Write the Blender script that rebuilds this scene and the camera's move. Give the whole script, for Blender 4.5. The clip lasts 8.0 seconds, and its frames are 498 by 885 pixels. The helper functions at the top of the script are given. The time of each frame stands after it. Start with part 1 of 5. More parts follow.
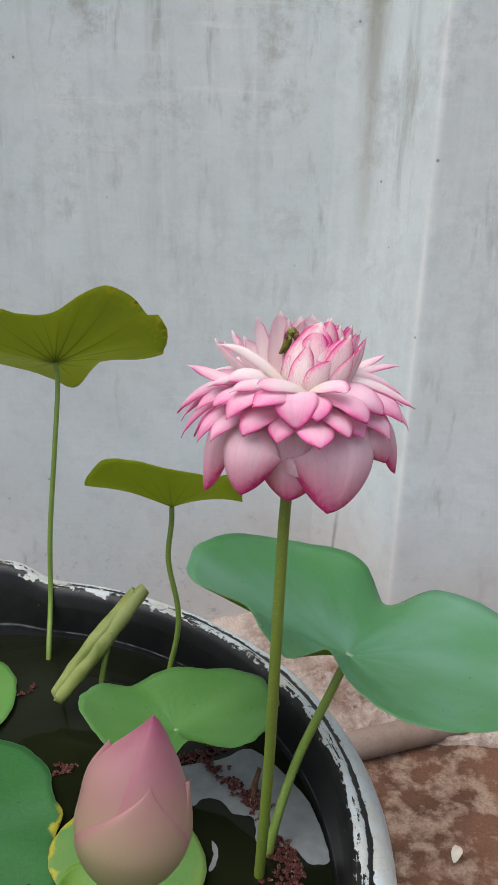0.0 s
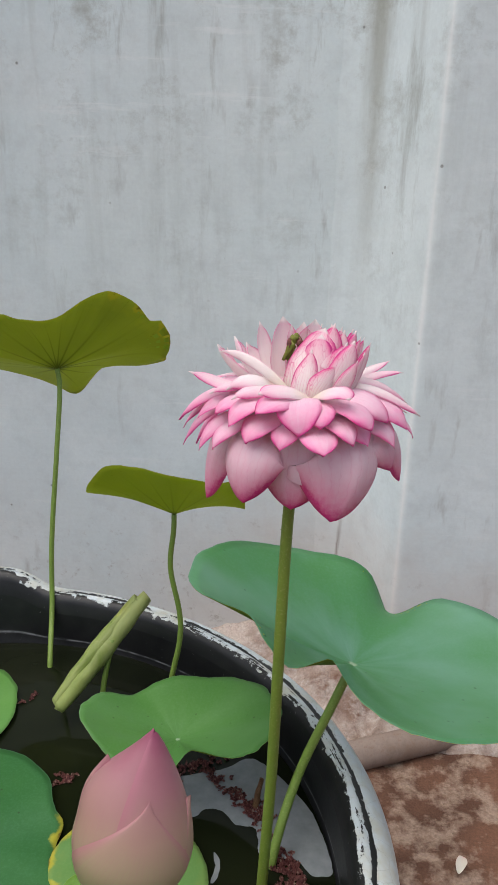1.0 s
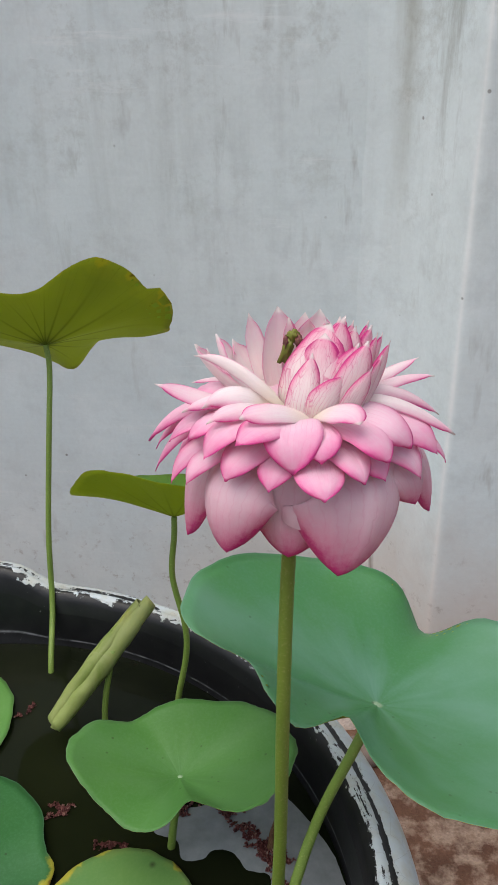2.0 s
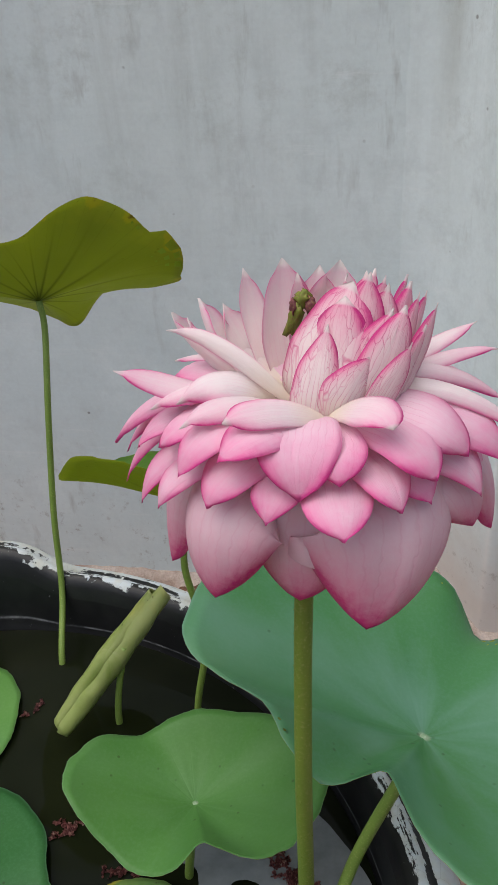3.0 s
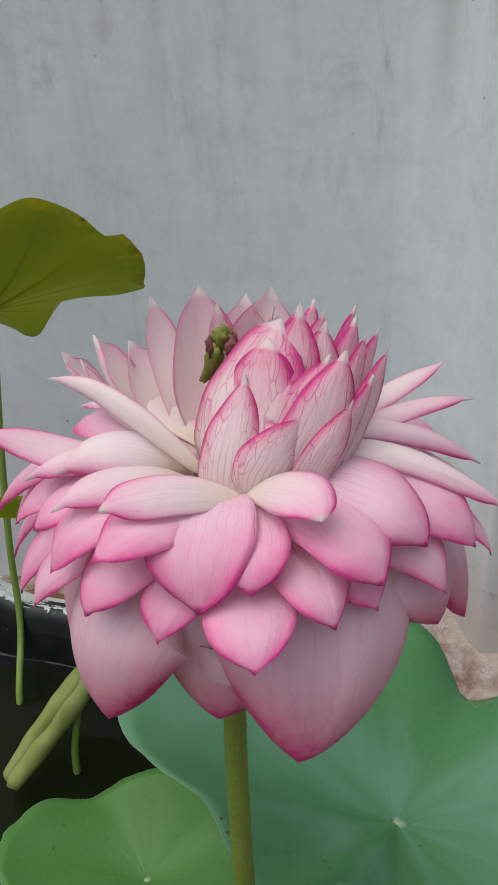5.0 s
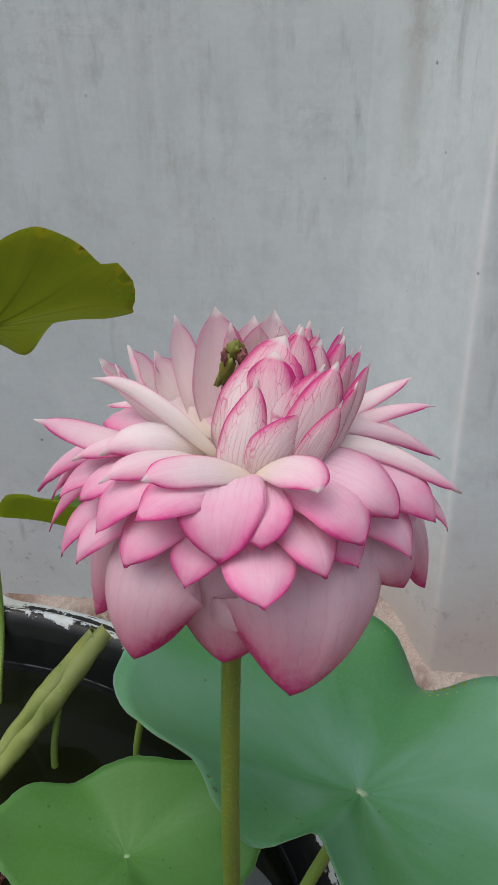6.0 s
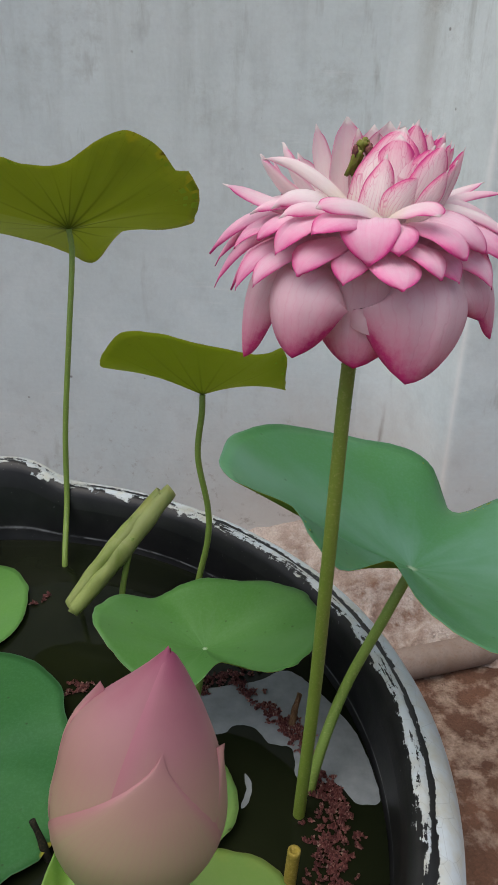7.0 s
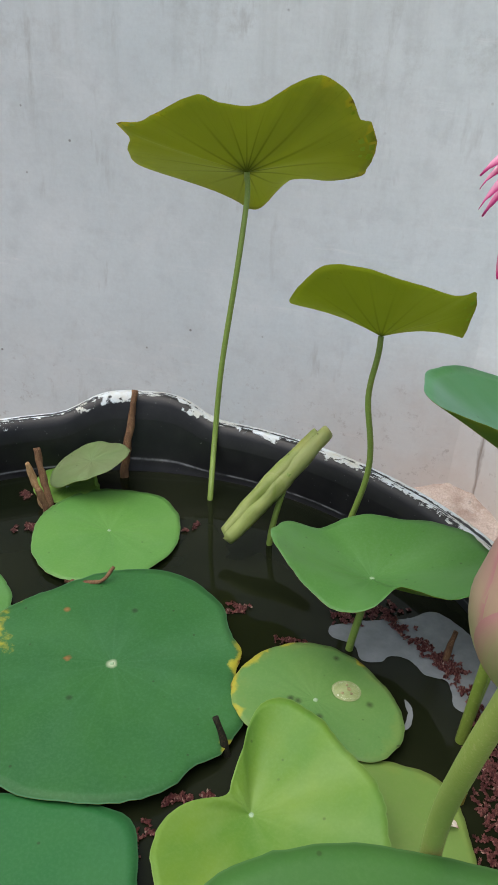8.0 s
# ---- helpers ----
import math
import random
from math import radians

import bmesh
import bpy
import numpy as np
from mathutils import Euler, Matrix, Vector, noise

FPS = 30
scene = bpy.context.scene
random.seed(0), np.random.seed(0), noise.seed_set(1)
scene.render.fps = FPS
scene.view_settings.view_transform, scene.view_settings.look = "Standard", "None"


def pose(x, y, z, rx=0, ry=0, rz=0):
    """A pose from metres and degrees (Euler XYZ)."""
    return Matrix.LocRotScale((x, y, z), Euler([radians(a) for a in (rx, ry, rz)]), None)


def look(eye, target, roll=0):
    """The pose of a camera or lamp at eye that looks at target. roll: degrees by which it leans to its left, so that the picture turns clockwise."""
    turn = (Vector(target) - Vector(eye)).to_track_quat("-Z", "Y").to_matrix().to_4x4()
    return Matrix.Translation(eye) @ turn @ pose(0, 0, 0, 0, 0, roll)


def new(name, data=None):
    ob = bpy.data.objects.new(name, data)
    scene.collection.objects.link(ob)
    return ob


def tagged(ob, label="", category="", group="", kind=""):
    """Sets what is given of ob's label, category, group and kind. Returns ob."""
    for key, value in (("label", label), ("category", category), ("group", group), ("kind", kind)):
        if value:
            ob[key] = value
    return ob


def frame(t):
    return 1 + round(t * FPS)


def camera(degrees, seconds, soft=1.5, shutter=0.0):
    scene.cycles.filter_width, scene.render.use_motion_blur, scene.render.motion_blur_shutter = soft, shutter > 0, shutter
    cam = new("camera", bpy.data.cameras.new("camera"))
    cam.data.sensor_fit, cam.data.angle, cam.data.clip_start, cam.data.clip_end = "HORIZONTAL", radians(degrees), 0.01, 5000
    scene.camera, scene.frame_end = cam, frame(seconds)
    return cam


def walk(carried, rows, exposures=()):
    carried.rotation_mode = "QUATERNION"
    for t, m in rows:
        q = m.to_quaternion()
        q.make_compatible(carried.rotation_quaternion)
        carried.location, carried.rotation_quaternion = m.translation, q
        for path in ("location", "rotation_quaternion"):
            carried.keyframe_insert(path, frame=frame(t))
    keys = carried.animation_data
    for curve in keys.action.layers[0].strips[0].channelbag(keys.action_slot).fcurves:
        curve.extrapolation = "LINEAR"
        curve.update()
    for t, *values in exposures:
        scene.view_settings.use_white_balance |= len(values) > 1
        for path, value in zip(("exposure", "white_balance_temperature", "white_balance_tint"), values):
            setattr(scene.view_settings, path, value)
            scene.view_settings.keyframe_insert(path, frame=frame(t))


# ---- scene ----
cam = camera(33.76, 8.0, soft=1.1)
PATH = [
    (0, (0.0092, -0.4999, 0.5991), (-0.0804, 1.3500, -0.1557), 1.54),
    (0.5, (0.0043, -0.4978, 0.5992), (-0.0858, 1.3528, -0.1540), 1.69),
    (1, (0.0094, -0.4941, 0.5978), (-0.0891, 1.3606, -0.1443), 1.51),
    (1.5, (0.0281, -0.4574, 0.5970), (-0.1084, 1.3817, -0.1770), 0.52),
    (2, (0.0319, -0.3676, 0.5992), (-0.1703, 1.4138, -0.2873), -0.77),
    (2.2, (0.0337, -0.3435, 0.5802), (-0.1982, 1.4181, -0.3379), -1.49),
    (3.3, (0.0472, -0.2289, 0.5719), (-0.2852, 1.4442, -0.4723), -4.44),
    (3.5, (0.0589, -0.2114, 0.5700), (-0.2841, 1.4516, -0.4867), -4.91),
    (4, (0.0588, -0.1778, 0.5512), (-0.3089, 1.4795, -0.5063), -5.51),
    (4.2, (0.0576, -0.1778, 0.5556), (-0.3276, 1.4719, -0.5075), -5.97),
    (5.3, (0.0582, -0.1975, 0.5613), (-0.2488, 1.5021, -0.4472), -3.30),
    (5.5, (0.0554, -0.2081, 0.5650), (-0.2433, 1.5001, -0.4314), -2.95),
    (6, (0.0506, -0.2413, 0.5756), (-0.1784, 1.4957, -0.3890), -0.76),
    (6.5, (0.0423, -0.3201, 0.5659), (-0.1361, 1.4332, -0.3797), 0.80),
    (7, (-0.0048, -0.4018, 0.5217), (-0.1602, 1.3578, -0.4162), 1.50),
    (7.5, (-0.0554, -0.4388, 0.5012), (-0.2187, 1.3092, -0.4569), 3.10),
    (8, (-0.1081, -0.4590, 0.4904), (-0.3646, 1.2699, -0.4817), 4.40),
]
EXPOSURES = [(0.0, 0.28), (1.5, 0.28), (2.2, 0.21), (3.3, -0.02), (4.0, -0.07), (5.3, -0.10), (6.0, -0.08), (6.5, 0.02), (7.0, 0.02), (7.5, 0.07), (8.0, 0.42)]
walk(cam, [(t, look(eye, target, roll)) for t, eye, target, roll in PATH], EXPOSURES)

# ---- world and sun ----
SUN_EL, SUN_AZ = 72.0, 235.0
world = bpy.data.worlds.new("overcast_sky")
scene.world = world
world.use_nodes = True
wn, wl = world.node_tree.nodes, world.node_tree.links
sky = wn.new("ShaderNodeTexSky")
sky.sky_type, sky.sun_disc = "NISHITA", False
sky.sun_elevation, sky.sun_rotation = radians(SUN_EL), radians(SUN_AZ)
sky.air_density, sky.dust_density, sky.ozone_density = 1.0, 4.0, 1.0
grey = wn.new("ShaderNodeHueSaturation")
grey.inputs["Saturation"].default_value = 0.78
wl.new(sky.outputs[0], grey.inputs["Color"])
wl.new(grey.outputs[0], wn["Background"].inputs["Color"])
wn["Background"].inputs["Strength"].default_value = 0.115

sun = new("sun", bpy.data.lights.new("sun", "SUN"))
sun.data.energy, sun.data.angle, sun.data.color = 1.75, radians(75), (1.0, 0.99, 0.97)
_az, _el = radians(90 - SUN_AZ), radians(SUN_EL)
sun.matrix_world = look((math.cos(_az) * math.cos(_el) * 5, math.sin(_az) * math.cos(_el) * 5, math.sin(_el) * 5), (0, 0, 0))


# ---- small builders ----
def material(name):
    """An empty node material: its node maker, linker and surface shader."""
    m = bpy.data.materials.new(name)
    m.use_nodes = True
    nt = m.node_tree
    bsdf = nt.nodes["Principled BSDF"]

    def node(kind, **values):
        n = nt.nodes.new(kind)
        for key, v in values.items():
            key = key.replace("_", " ")
            if key.startswith("in "):
                n.inputs[int(key[3:])].default_value = v
            else:
                n.inputs[key].default_value = v
        return n

    return m, node, nt.links.new, bsdf, nt


def coords(node, link, kind="Object", scale=(1, 1, 1), rot=(0, 0, 0)):
    tc, mp = node("ShaderNodeTexCoord"), node("ShaderNodeMapping")
    mp.inputs["Scale"].default_value, mp.inputs["Rotation"].default_value = scale, rot
    link(tc.outputs[kind], mp.inputs[0])
    return mp.outputs[0]


def noise_of(node, link, vec, scale, detail=4.0, rough=0.55):
    n = node("ShaderNodeTexNoise", Scale=scale, Detail=detail, Roughness=rough)
    link(vec, n.inputs["Vector"])
    return n.outputs["Fac"]


def ramp(node, link, fac, stops):
    r = node("ShaderNodeValToRGB")
    e = r.color_ramp.elements
    while len(e) < len(stops):
        e.new(0.5)
    for el, (p, c) in zip(e, stops):
        el.position, el.color = p, (*c, 1) if len(c) == 3 else c
    link(fac, r.inputs[0])
    return r.outputs[0]


def grey_ramp(node, link, fac, lo, hi, a=0.0, b=1.0):
    return ramp(node, link, fac, [(lo, (a, a, a)), (hi, (b, b, b))])


def span(node, link, value, lo, hi, a=0.0, b=1.0):
    """Like grey_ramp, for bounds below nought."""
    m = node("ShaderNodeMapRange")
    for k, x in zip(("From Min", "From Max", "To Min", "To Max"), (lo, hi, a, b)):
        m.inputs[k].default_value = x
    link(value, m.inputs["Value"])
    return m.outputs["Result"]


def mix(nt, node, link, fac, a, b, blend="MIX"):
    m = nt.nodes.new("ShaderNodeMix")
    m.data_type, m.blend_type = "RGBA", blend
    for sock, v in ((m.inputs[0], fac), (m.inputs[6], a), (m.inputs[7], b)):
        if isinstance(v, (int, float)):
            sock.default_value = v
        elif isinstance(v, tuple):
            sock.default_value = (*v, 1)
        else:
            link(v, sock)
    return m.outputs[2]


def maths(nt, link, op, *vals, clamp=False):
    m = nt.nodes.new("ShaderNodeMath")
    m.operation, m.use_clamp = op, clamp
    for sock, v in zip(m.inputs, vals):
        if isinstance(v, (int, float)):
            sock.default_value = v
        else:
            link(v, sock)
    return m.outputs[0]


def bump(node, link, bsdf, height, strength, distance=0.002):
    b = node("ShaderNodeBump", Strength=strength, Distance=distance)
    link(height, b.inputs["Height"])
    link(b.outputs[0], bsdf.inputs["Normal"])
    return b


def thin(nt, node, link, bsdf, colour, share):
    """Lets part of the light through a thin leaf or petal."""
    tr, mx = node("ShaderNodeBsdfTranslucent"), node("ShaderNodeMixShader")
    mx.inputs[0].default_value = share
    if isinstance(colour, tuple):
        tr.inputs[0].default_value = (*colour, 1)
    else:
        # each of the two faces is half the thickness
        half = node("ShaderNodeGamma", Gamma=0.5)
        link(colour, half.inputs[0])
        link(half.outputs[0], tr.inputs[0])
    link(bsdf.outputs[0], mx.inputs[1])
    link(tr.outputs[0], mx.inputs[2])
    link(mx.outputs[0], nt.nodes["Material Output"].inputs["Surface"])


def mesh_from(name, verts, faces, uvs=None, mats=(), slots=None, smooth=True):
    """One mesh; uvs: one (u, v) per vertex."""
    me = bpy.data.meshes.new(name)
    me.from_pydata([tuple(v) for v in verts], [], faces)
    if uvs is not None:
        lay = me.uv_layers.new(name="UVMap")
        idx = np.zeros(len(me.loops), dtype=np.int32)
        me.loops.foreach_get("vertex_index", idx)
        lay.data.foreach_set("uv", np.asarray(uvs, dtype=np.float32)[idx].ravel())
    for m in mats:
        me.materials.append(m)
    if slots is not None:
        me.polygons.foreach_set("material_index", slots)
    me.polygons.foreach_set("use_smooth", [smooth] * len(me.polygons))
    me.update()
    return me


def thing(name, at, label, category, group="", kind=""):
    ob = new(name)
    ob.location = at
    ob.empty_display_size = 0.01
    return tagged(ob, label, category, group, kind)


def part(name, me, parent, label=""):
    """Links a mesh as one object under a thing or a part; the mesh is in the thing's own space."""
    ob = new(name, me)
    ob.parent = parent
    return tagged(ob, label)


def spline(pts, n):
    """Catmull-Rom through the points, n steps to a span."""
    P = [Vector(p) for p in pts]
    P = [P[0] * 2 - P[1]] + P + [P[-1] * 2 - P[-2]]
    out = []
    for i in range(1, len(P) - 2):
        a, b, c, d = P[i - 1], P[i], P[i + 1], P[i + 2]
        for k in range(n):
            t = k / n
            out.append(0.5 * (2 * b + (c - a) * t + (2 * a - 5 * b + 4 * c - d) * t * t + (3 * b - a - 3 * c + d) * t ** 3))
    out.append(P[-2])
    return out


def tube(name, pts, r0, r1, mat, seg=12, steps=8, prickles=0, hollow=False, wobble=0.0, seed=1):
    """A stalk along a curve, with small prickles on it."""
    rng = random.Random(seed)
    C = spline(pts, steps)
    verts, faces, uvs = [], [], []
    n = len(C)
    side = Vector((1, 0, 0))
    frames = []
    for i, c in enumerate(C):
        T = (C[min(i + 1, n - 1)] - C[max(i - 1, 0)]).normalized()
        side = (side - T * side.dot(T)).normalized()
        frames.append((c, T, side, T.cross(side)))
        r = r0 + (r1 - r0) * i / (n - 1)
        for k in range(seg):
            a = 2 * math.pi * k / seg
            q = r * (1 + wobble * noise.noise((c * 90) + Vector((math.cos(a), math.sin(a), 0))))
            verts.append(c + (side * math.cos(a) + T.cross(side) * math.sin(a)) * q)
            uvs.append((k / seg, i / (n - 1)))
    for i in range(n - 1):
        for k in range(seg):
            k2 = (k + 1) % seg
            faces.append((i * seg + k, i * seg + k2, (i + 1) * seg + k2, (i + 1) * seg + k))
    faces.append(tuple(range(seg))[::-1])
    top = (n - 1) * seg
    if hollow:
        c, T, s, b = frames[-1]
        base = len(verts)
        for rr, dz in ((0.72, 0.0), (0.6, -0.0025)):
            for k in range(seg):
                a = 2 * math.pi * k / seg
                verts.append(c + (s * math.cos(a) + b * math.sin(a)) * r1 * rr + T * dz)
                uvs.append((k / seg, 1.0))
        for k in range(seg):
            k2 = (k + 1) % seg
            faces.append((top + k, top + k2, base + k2, base + k))
            faces.append((base + k, base + k2, base + seg + k2, base + seg + k))
        faces.append(tuple(range(base + seg, base + 2 * seg)))
    else:
        faces.append(tuple(range(top, top + seg)))
    for _ in range(prickles):
        i = rng.randrange(1, n - 1)
        c, T, s, b = frames[i]
        r = r0 + (r1 - r0) * i / (n - 1)
        a = rng.uniform(0, 2 * math.pi)
        o = s * math.cos(a) + b * math.sin(a)
        t = o.cross(T)
        p = c + T * rng.uniform(-0.004, 0.004) + o * r * 0.97
        w, h = rng.uniform(0.0003, 0.0005), rng.uniform(0.0004, 0.0009)
        j = len(verts)
        verts += [p + T * w, p + t * w, p - T * w, p - t * w, p + o * h]
        uvs += [(0.5, i / n)] * 5
        faces += [(j, j + 1, j + 4), (j + 1, j + 2, j + 4), (j + 2, j + 3, j + 4), (j + 3, j, j + 4)]
    return mesh_from(name, verts, faces, uvs, (mat,))


def wheel(rows, a):
    """Smooth value at angle a (degrees) through rows of (angle, values...), round the circle."""
    rows = sorted(rows)
    A = [r[0] for r in rows]
    n = len(rows)
    a %= 360
    j = next((k for k in range(n) if A[k] > a), n) - 1
    i0, i1, i2, i3 = (j - 1) % n, j % n, (j + 1) % n, (j + 2) % n
    a1 = A[i1] if j >= 0 else A[i1] - 360
    a2 = A[i2] if j + 1 < n else A[i2] + 360
    a0 = A[i0] - (360 if A[i0] > a1 else 0)
    a3 = A[i3] + (360 if A[i3] < a2 else 0)
    t = (a - a1) / (a2 - a1)
    out = []
    for k in range(1, len(rows[0])):
        p0, p1, p2, p3 = rows[i0][k], rows[i1][k], rows[i2][k], rows[i3][k]
        m1 = (p2 - p0) / max(a2 - a0, 1) * (a2 - a1)
        m2 = (p3 - p1) / max(a3 - a1, 1) * (a2 - a1)
        h = (2 * t ** 3 - 3 * t * t + 1) * p1 + (t ** 3 - 2 * t * t + t) * m1 + (3 * t * t - 2 * t ** 3) * p2 + (t ** 3 - t * t) * m2
        out.append(h)
    return out


def blade(name, rows, top, under, power=1.4, dip=0.004, ripple=0.0015, thick=0.0007, rings=14, seg=120, seed=0, soften=0.55):
    """A round lotus blade on its stalk's end: rows of (angle, reach, lift) shape its margin."""
    verts, uvs, faces, slots = [], [], [], []
    shell = []
    off = Vector((seed * 7.3, seed * 3.1, 0))
    # lifts of the margin fade inwards like a stretched skin: the shorter the wave, the sooner
    edge = [wheel(rows, 360 * k / seg) for k in range(seg)]
    waves = np.fft.rfft([L for _, L in edge]) / seg
    order = np.arange(len(waves))

    def lift(q, k):
        fade = np.where(order == 0, q ** power, q ** (1 + soften * np.maximum(order - 1, 0)))
        w = waves * fade * np.exp(2j * math.pi * order * k / seg)
        return float(w[0].real + 2 * w[1:].real.sum())

    for s in (1, -1):
        start = len(verts)
        verts.append(Vector((0, 0, s * thick / 2 - dip)))
        uvs.append((0.0, 0.0))
        for i in range(1, rings + 1):
            q = i / rings
            for k in range(seg):
                a = 360 * k / seg
                R = edge[k][0]
                ca, sa = math.cos(radians(a)), math.sin(radians(a))
                p = Vector((R * q * ca, R * q * sa, lift(q, k) - dip * (1 - q) ** 3))
                wave = noise.noise(Vector((ca * 1.7, sa * 1.7, q * 1.5)) + off)
                p.z += ripple * wave * q * 2 + 0.00014 * math.cos(radians(a) * 21) * q * (1 - q) * 2
                fine = noise.noise(Vector((ca * 14, sa * 14, 0)) + off) * 0.0016 * q ** 6 + noise.noise(Vector((ca * 4.5, sa * 4.5, 5)) + off) * 0.0028 * q ** 3
                fine *= min(1.0, (R / 0.09) ** 2)
                p += Vector((ca, sa, 0)) * fine
                p.z += s * thick / 2 * (1 - 0.6 * q)
                verts.append(p)
                uvs.append((k / seg, q))
        for k in range(seg):
            k2 = (k + 1) % seg
            f = (start, start + 1 + k, start + 1 + k2)
            faces.append(f if s > 0 else f[::-1])
            slots.append(0 if s > 0 else 1)
        for i in range(rings - 1):
            for k in range(seg):
                k2 = (k + 1) % seg
                b0, b1 = start + 1 + i * seg, start + 1 + (i + 1) * seg
                f = (b0 + k, b1 + k, b1 + k2, b0 + k2)
                faces.append(f if s > 0 else f[::-1])
                slots.append(0 if s > 0 else 1)
        shell.append(start + 1 + (rings - 1) * seg)
    for k in range(seg):
        k2 = (k + 1) % seg
        faces.append((shell[0] + k, shell[1] + k, shell[1] + k2, shell[0] + k2))
        slots.append(1)
    me = mesh_from(name, verts, faces, uvs, (top, under), slots)
    for p in me.polygons[-seg:]:
        p.use_smooth = False
    return me


def petal_mesh(name, curve, width, facing, cup, mat, a=0.8, b=0.55, nv=16, nu=8, thick=0.0006, seed=0, nib=0.0016, butt=0.16, pinch=0.5, wild=1.0, spoon=0.0):
    """One petal: curve holds four control points from root to tip, facing the side that its back turns to."""
    P0, P1, P2, P3 = (Vector(p) for p in curve)
    F = Vector(facing).normalized()
    peak = a / (a + b)
    top = peak ** a * (1 - peak) ** b
    rng = random.Random(seed)
    ph, ph2 = rng.uniform(0, 6.28), rng.uniform(0, 6.28)
    sway, roll, fold = rng.uniform(-1, 1), rng.uniform(-0.22, 0.22), rng.uniform(-0.3, 1)
    sway, roll, fold = sway * wild, roll * wild, fold * wild
    verts, uvs, faces = [], [], []
    for j in range(nv + 1):
        v = j / nv
        v = 1 - (1 - v) ** 1.35
        w = 1 - v
        c = P0 * w ** 3 + P1 * 3 * v * w * w + P2 * 3 * v * v * w + P3 * v ** 3
        T = ((P1 - P0) * w * w + (P2 - P1) * 2 * v * w + (P3 - P2) * v * v).normalized()
        S = F.cross(T).normalized()
        N = T.cross(S)
        c = c + S * width * 0.07 * sway * math.sin(math.pi * v)
        R = Matrix.Rotation(roll * v, 3, T)
        S, N = R @ S, R @ N
        half = width / 2 * (v ** a * max(w, 0) ** b / top * (1 - 0.25 * (1 - v) ** 4) + butt * (1 - v) ** 3)
        if spoon:
            # full from the shoulder on, rounded at the end
            half = width / 2 * (1 - math.exp(-(v + 0.02) / 0.11)) * (1 - max(0.0, (v - 0.4) / 0.6) ** 2.8) ** spoon
        if j == nv:
            c, half = P3 + T * nib, 0.00025
        for i in range(nu + 1):
            u = 2 * i / nu - 1
            e = abs(u) ** 2
            dz = cup * (0.35 + 0.65 * min(1.0, 2.2 * v)) * half * e * (1 + pinch * v ** 5) + width * 0.032 * wild * math.sin(ph + v * 9 + u * 1.5) * e * v + 0.05 * fold * width * (e ** 3) * v * w * 4 * (1 if u > 0 else -0.4)
            dz += width * 0.008 * math.sin(ph2 + u * 11) * v * w * 4 - width * 0.022 * math.exp(-(u / 0.16) ** 2) * v * w * 4
            half_u = half * (1 + 0.035 * wild * math.sin(ph + 14 * v + (3 if u > 0 else 0)) * v)
            x = u * half_u * (1 - 0.22 * min(abs(cup), 1) * e)
            p = c + S * x + N * dz
            h = thick / 2 * (1 - 0.75 * e) * (1 - 0.5 * v)
            verts += [p + N * h, p - N * h]
            uvs += [(i / nu, v)] * 2
    row, rim = 2 * (nu + 1), []
    for j in range(nv):
        for i in range(nu):
            q = j * row + 2 * i
            faces.append((q, q + 2, q + row + 2, q + row))
            faces.append((q + 1, q + row + 1, q + row + 3, q + 3))
        for i, flip in ((0, 0), (nu, 1)):
            q = j * row + 2 * i
            f = (q, q + row, q + row + 1, q + 1)
            rim.append(len(faces))
            faces.append(f[::-1] if flip else f)
    for i in range(nu):
        q = nv * row + 2 * i
        faces.append((q, q + 2, q + 3, q + 1))
        q = 2 * i
        faces.append((q, q + 1, q + 3, q + 2))
    me = mesh_from(name, verts, faces, uvs, (mat,))
    for k in rim:
        me.polygons[k].use_smooth = False
    return me


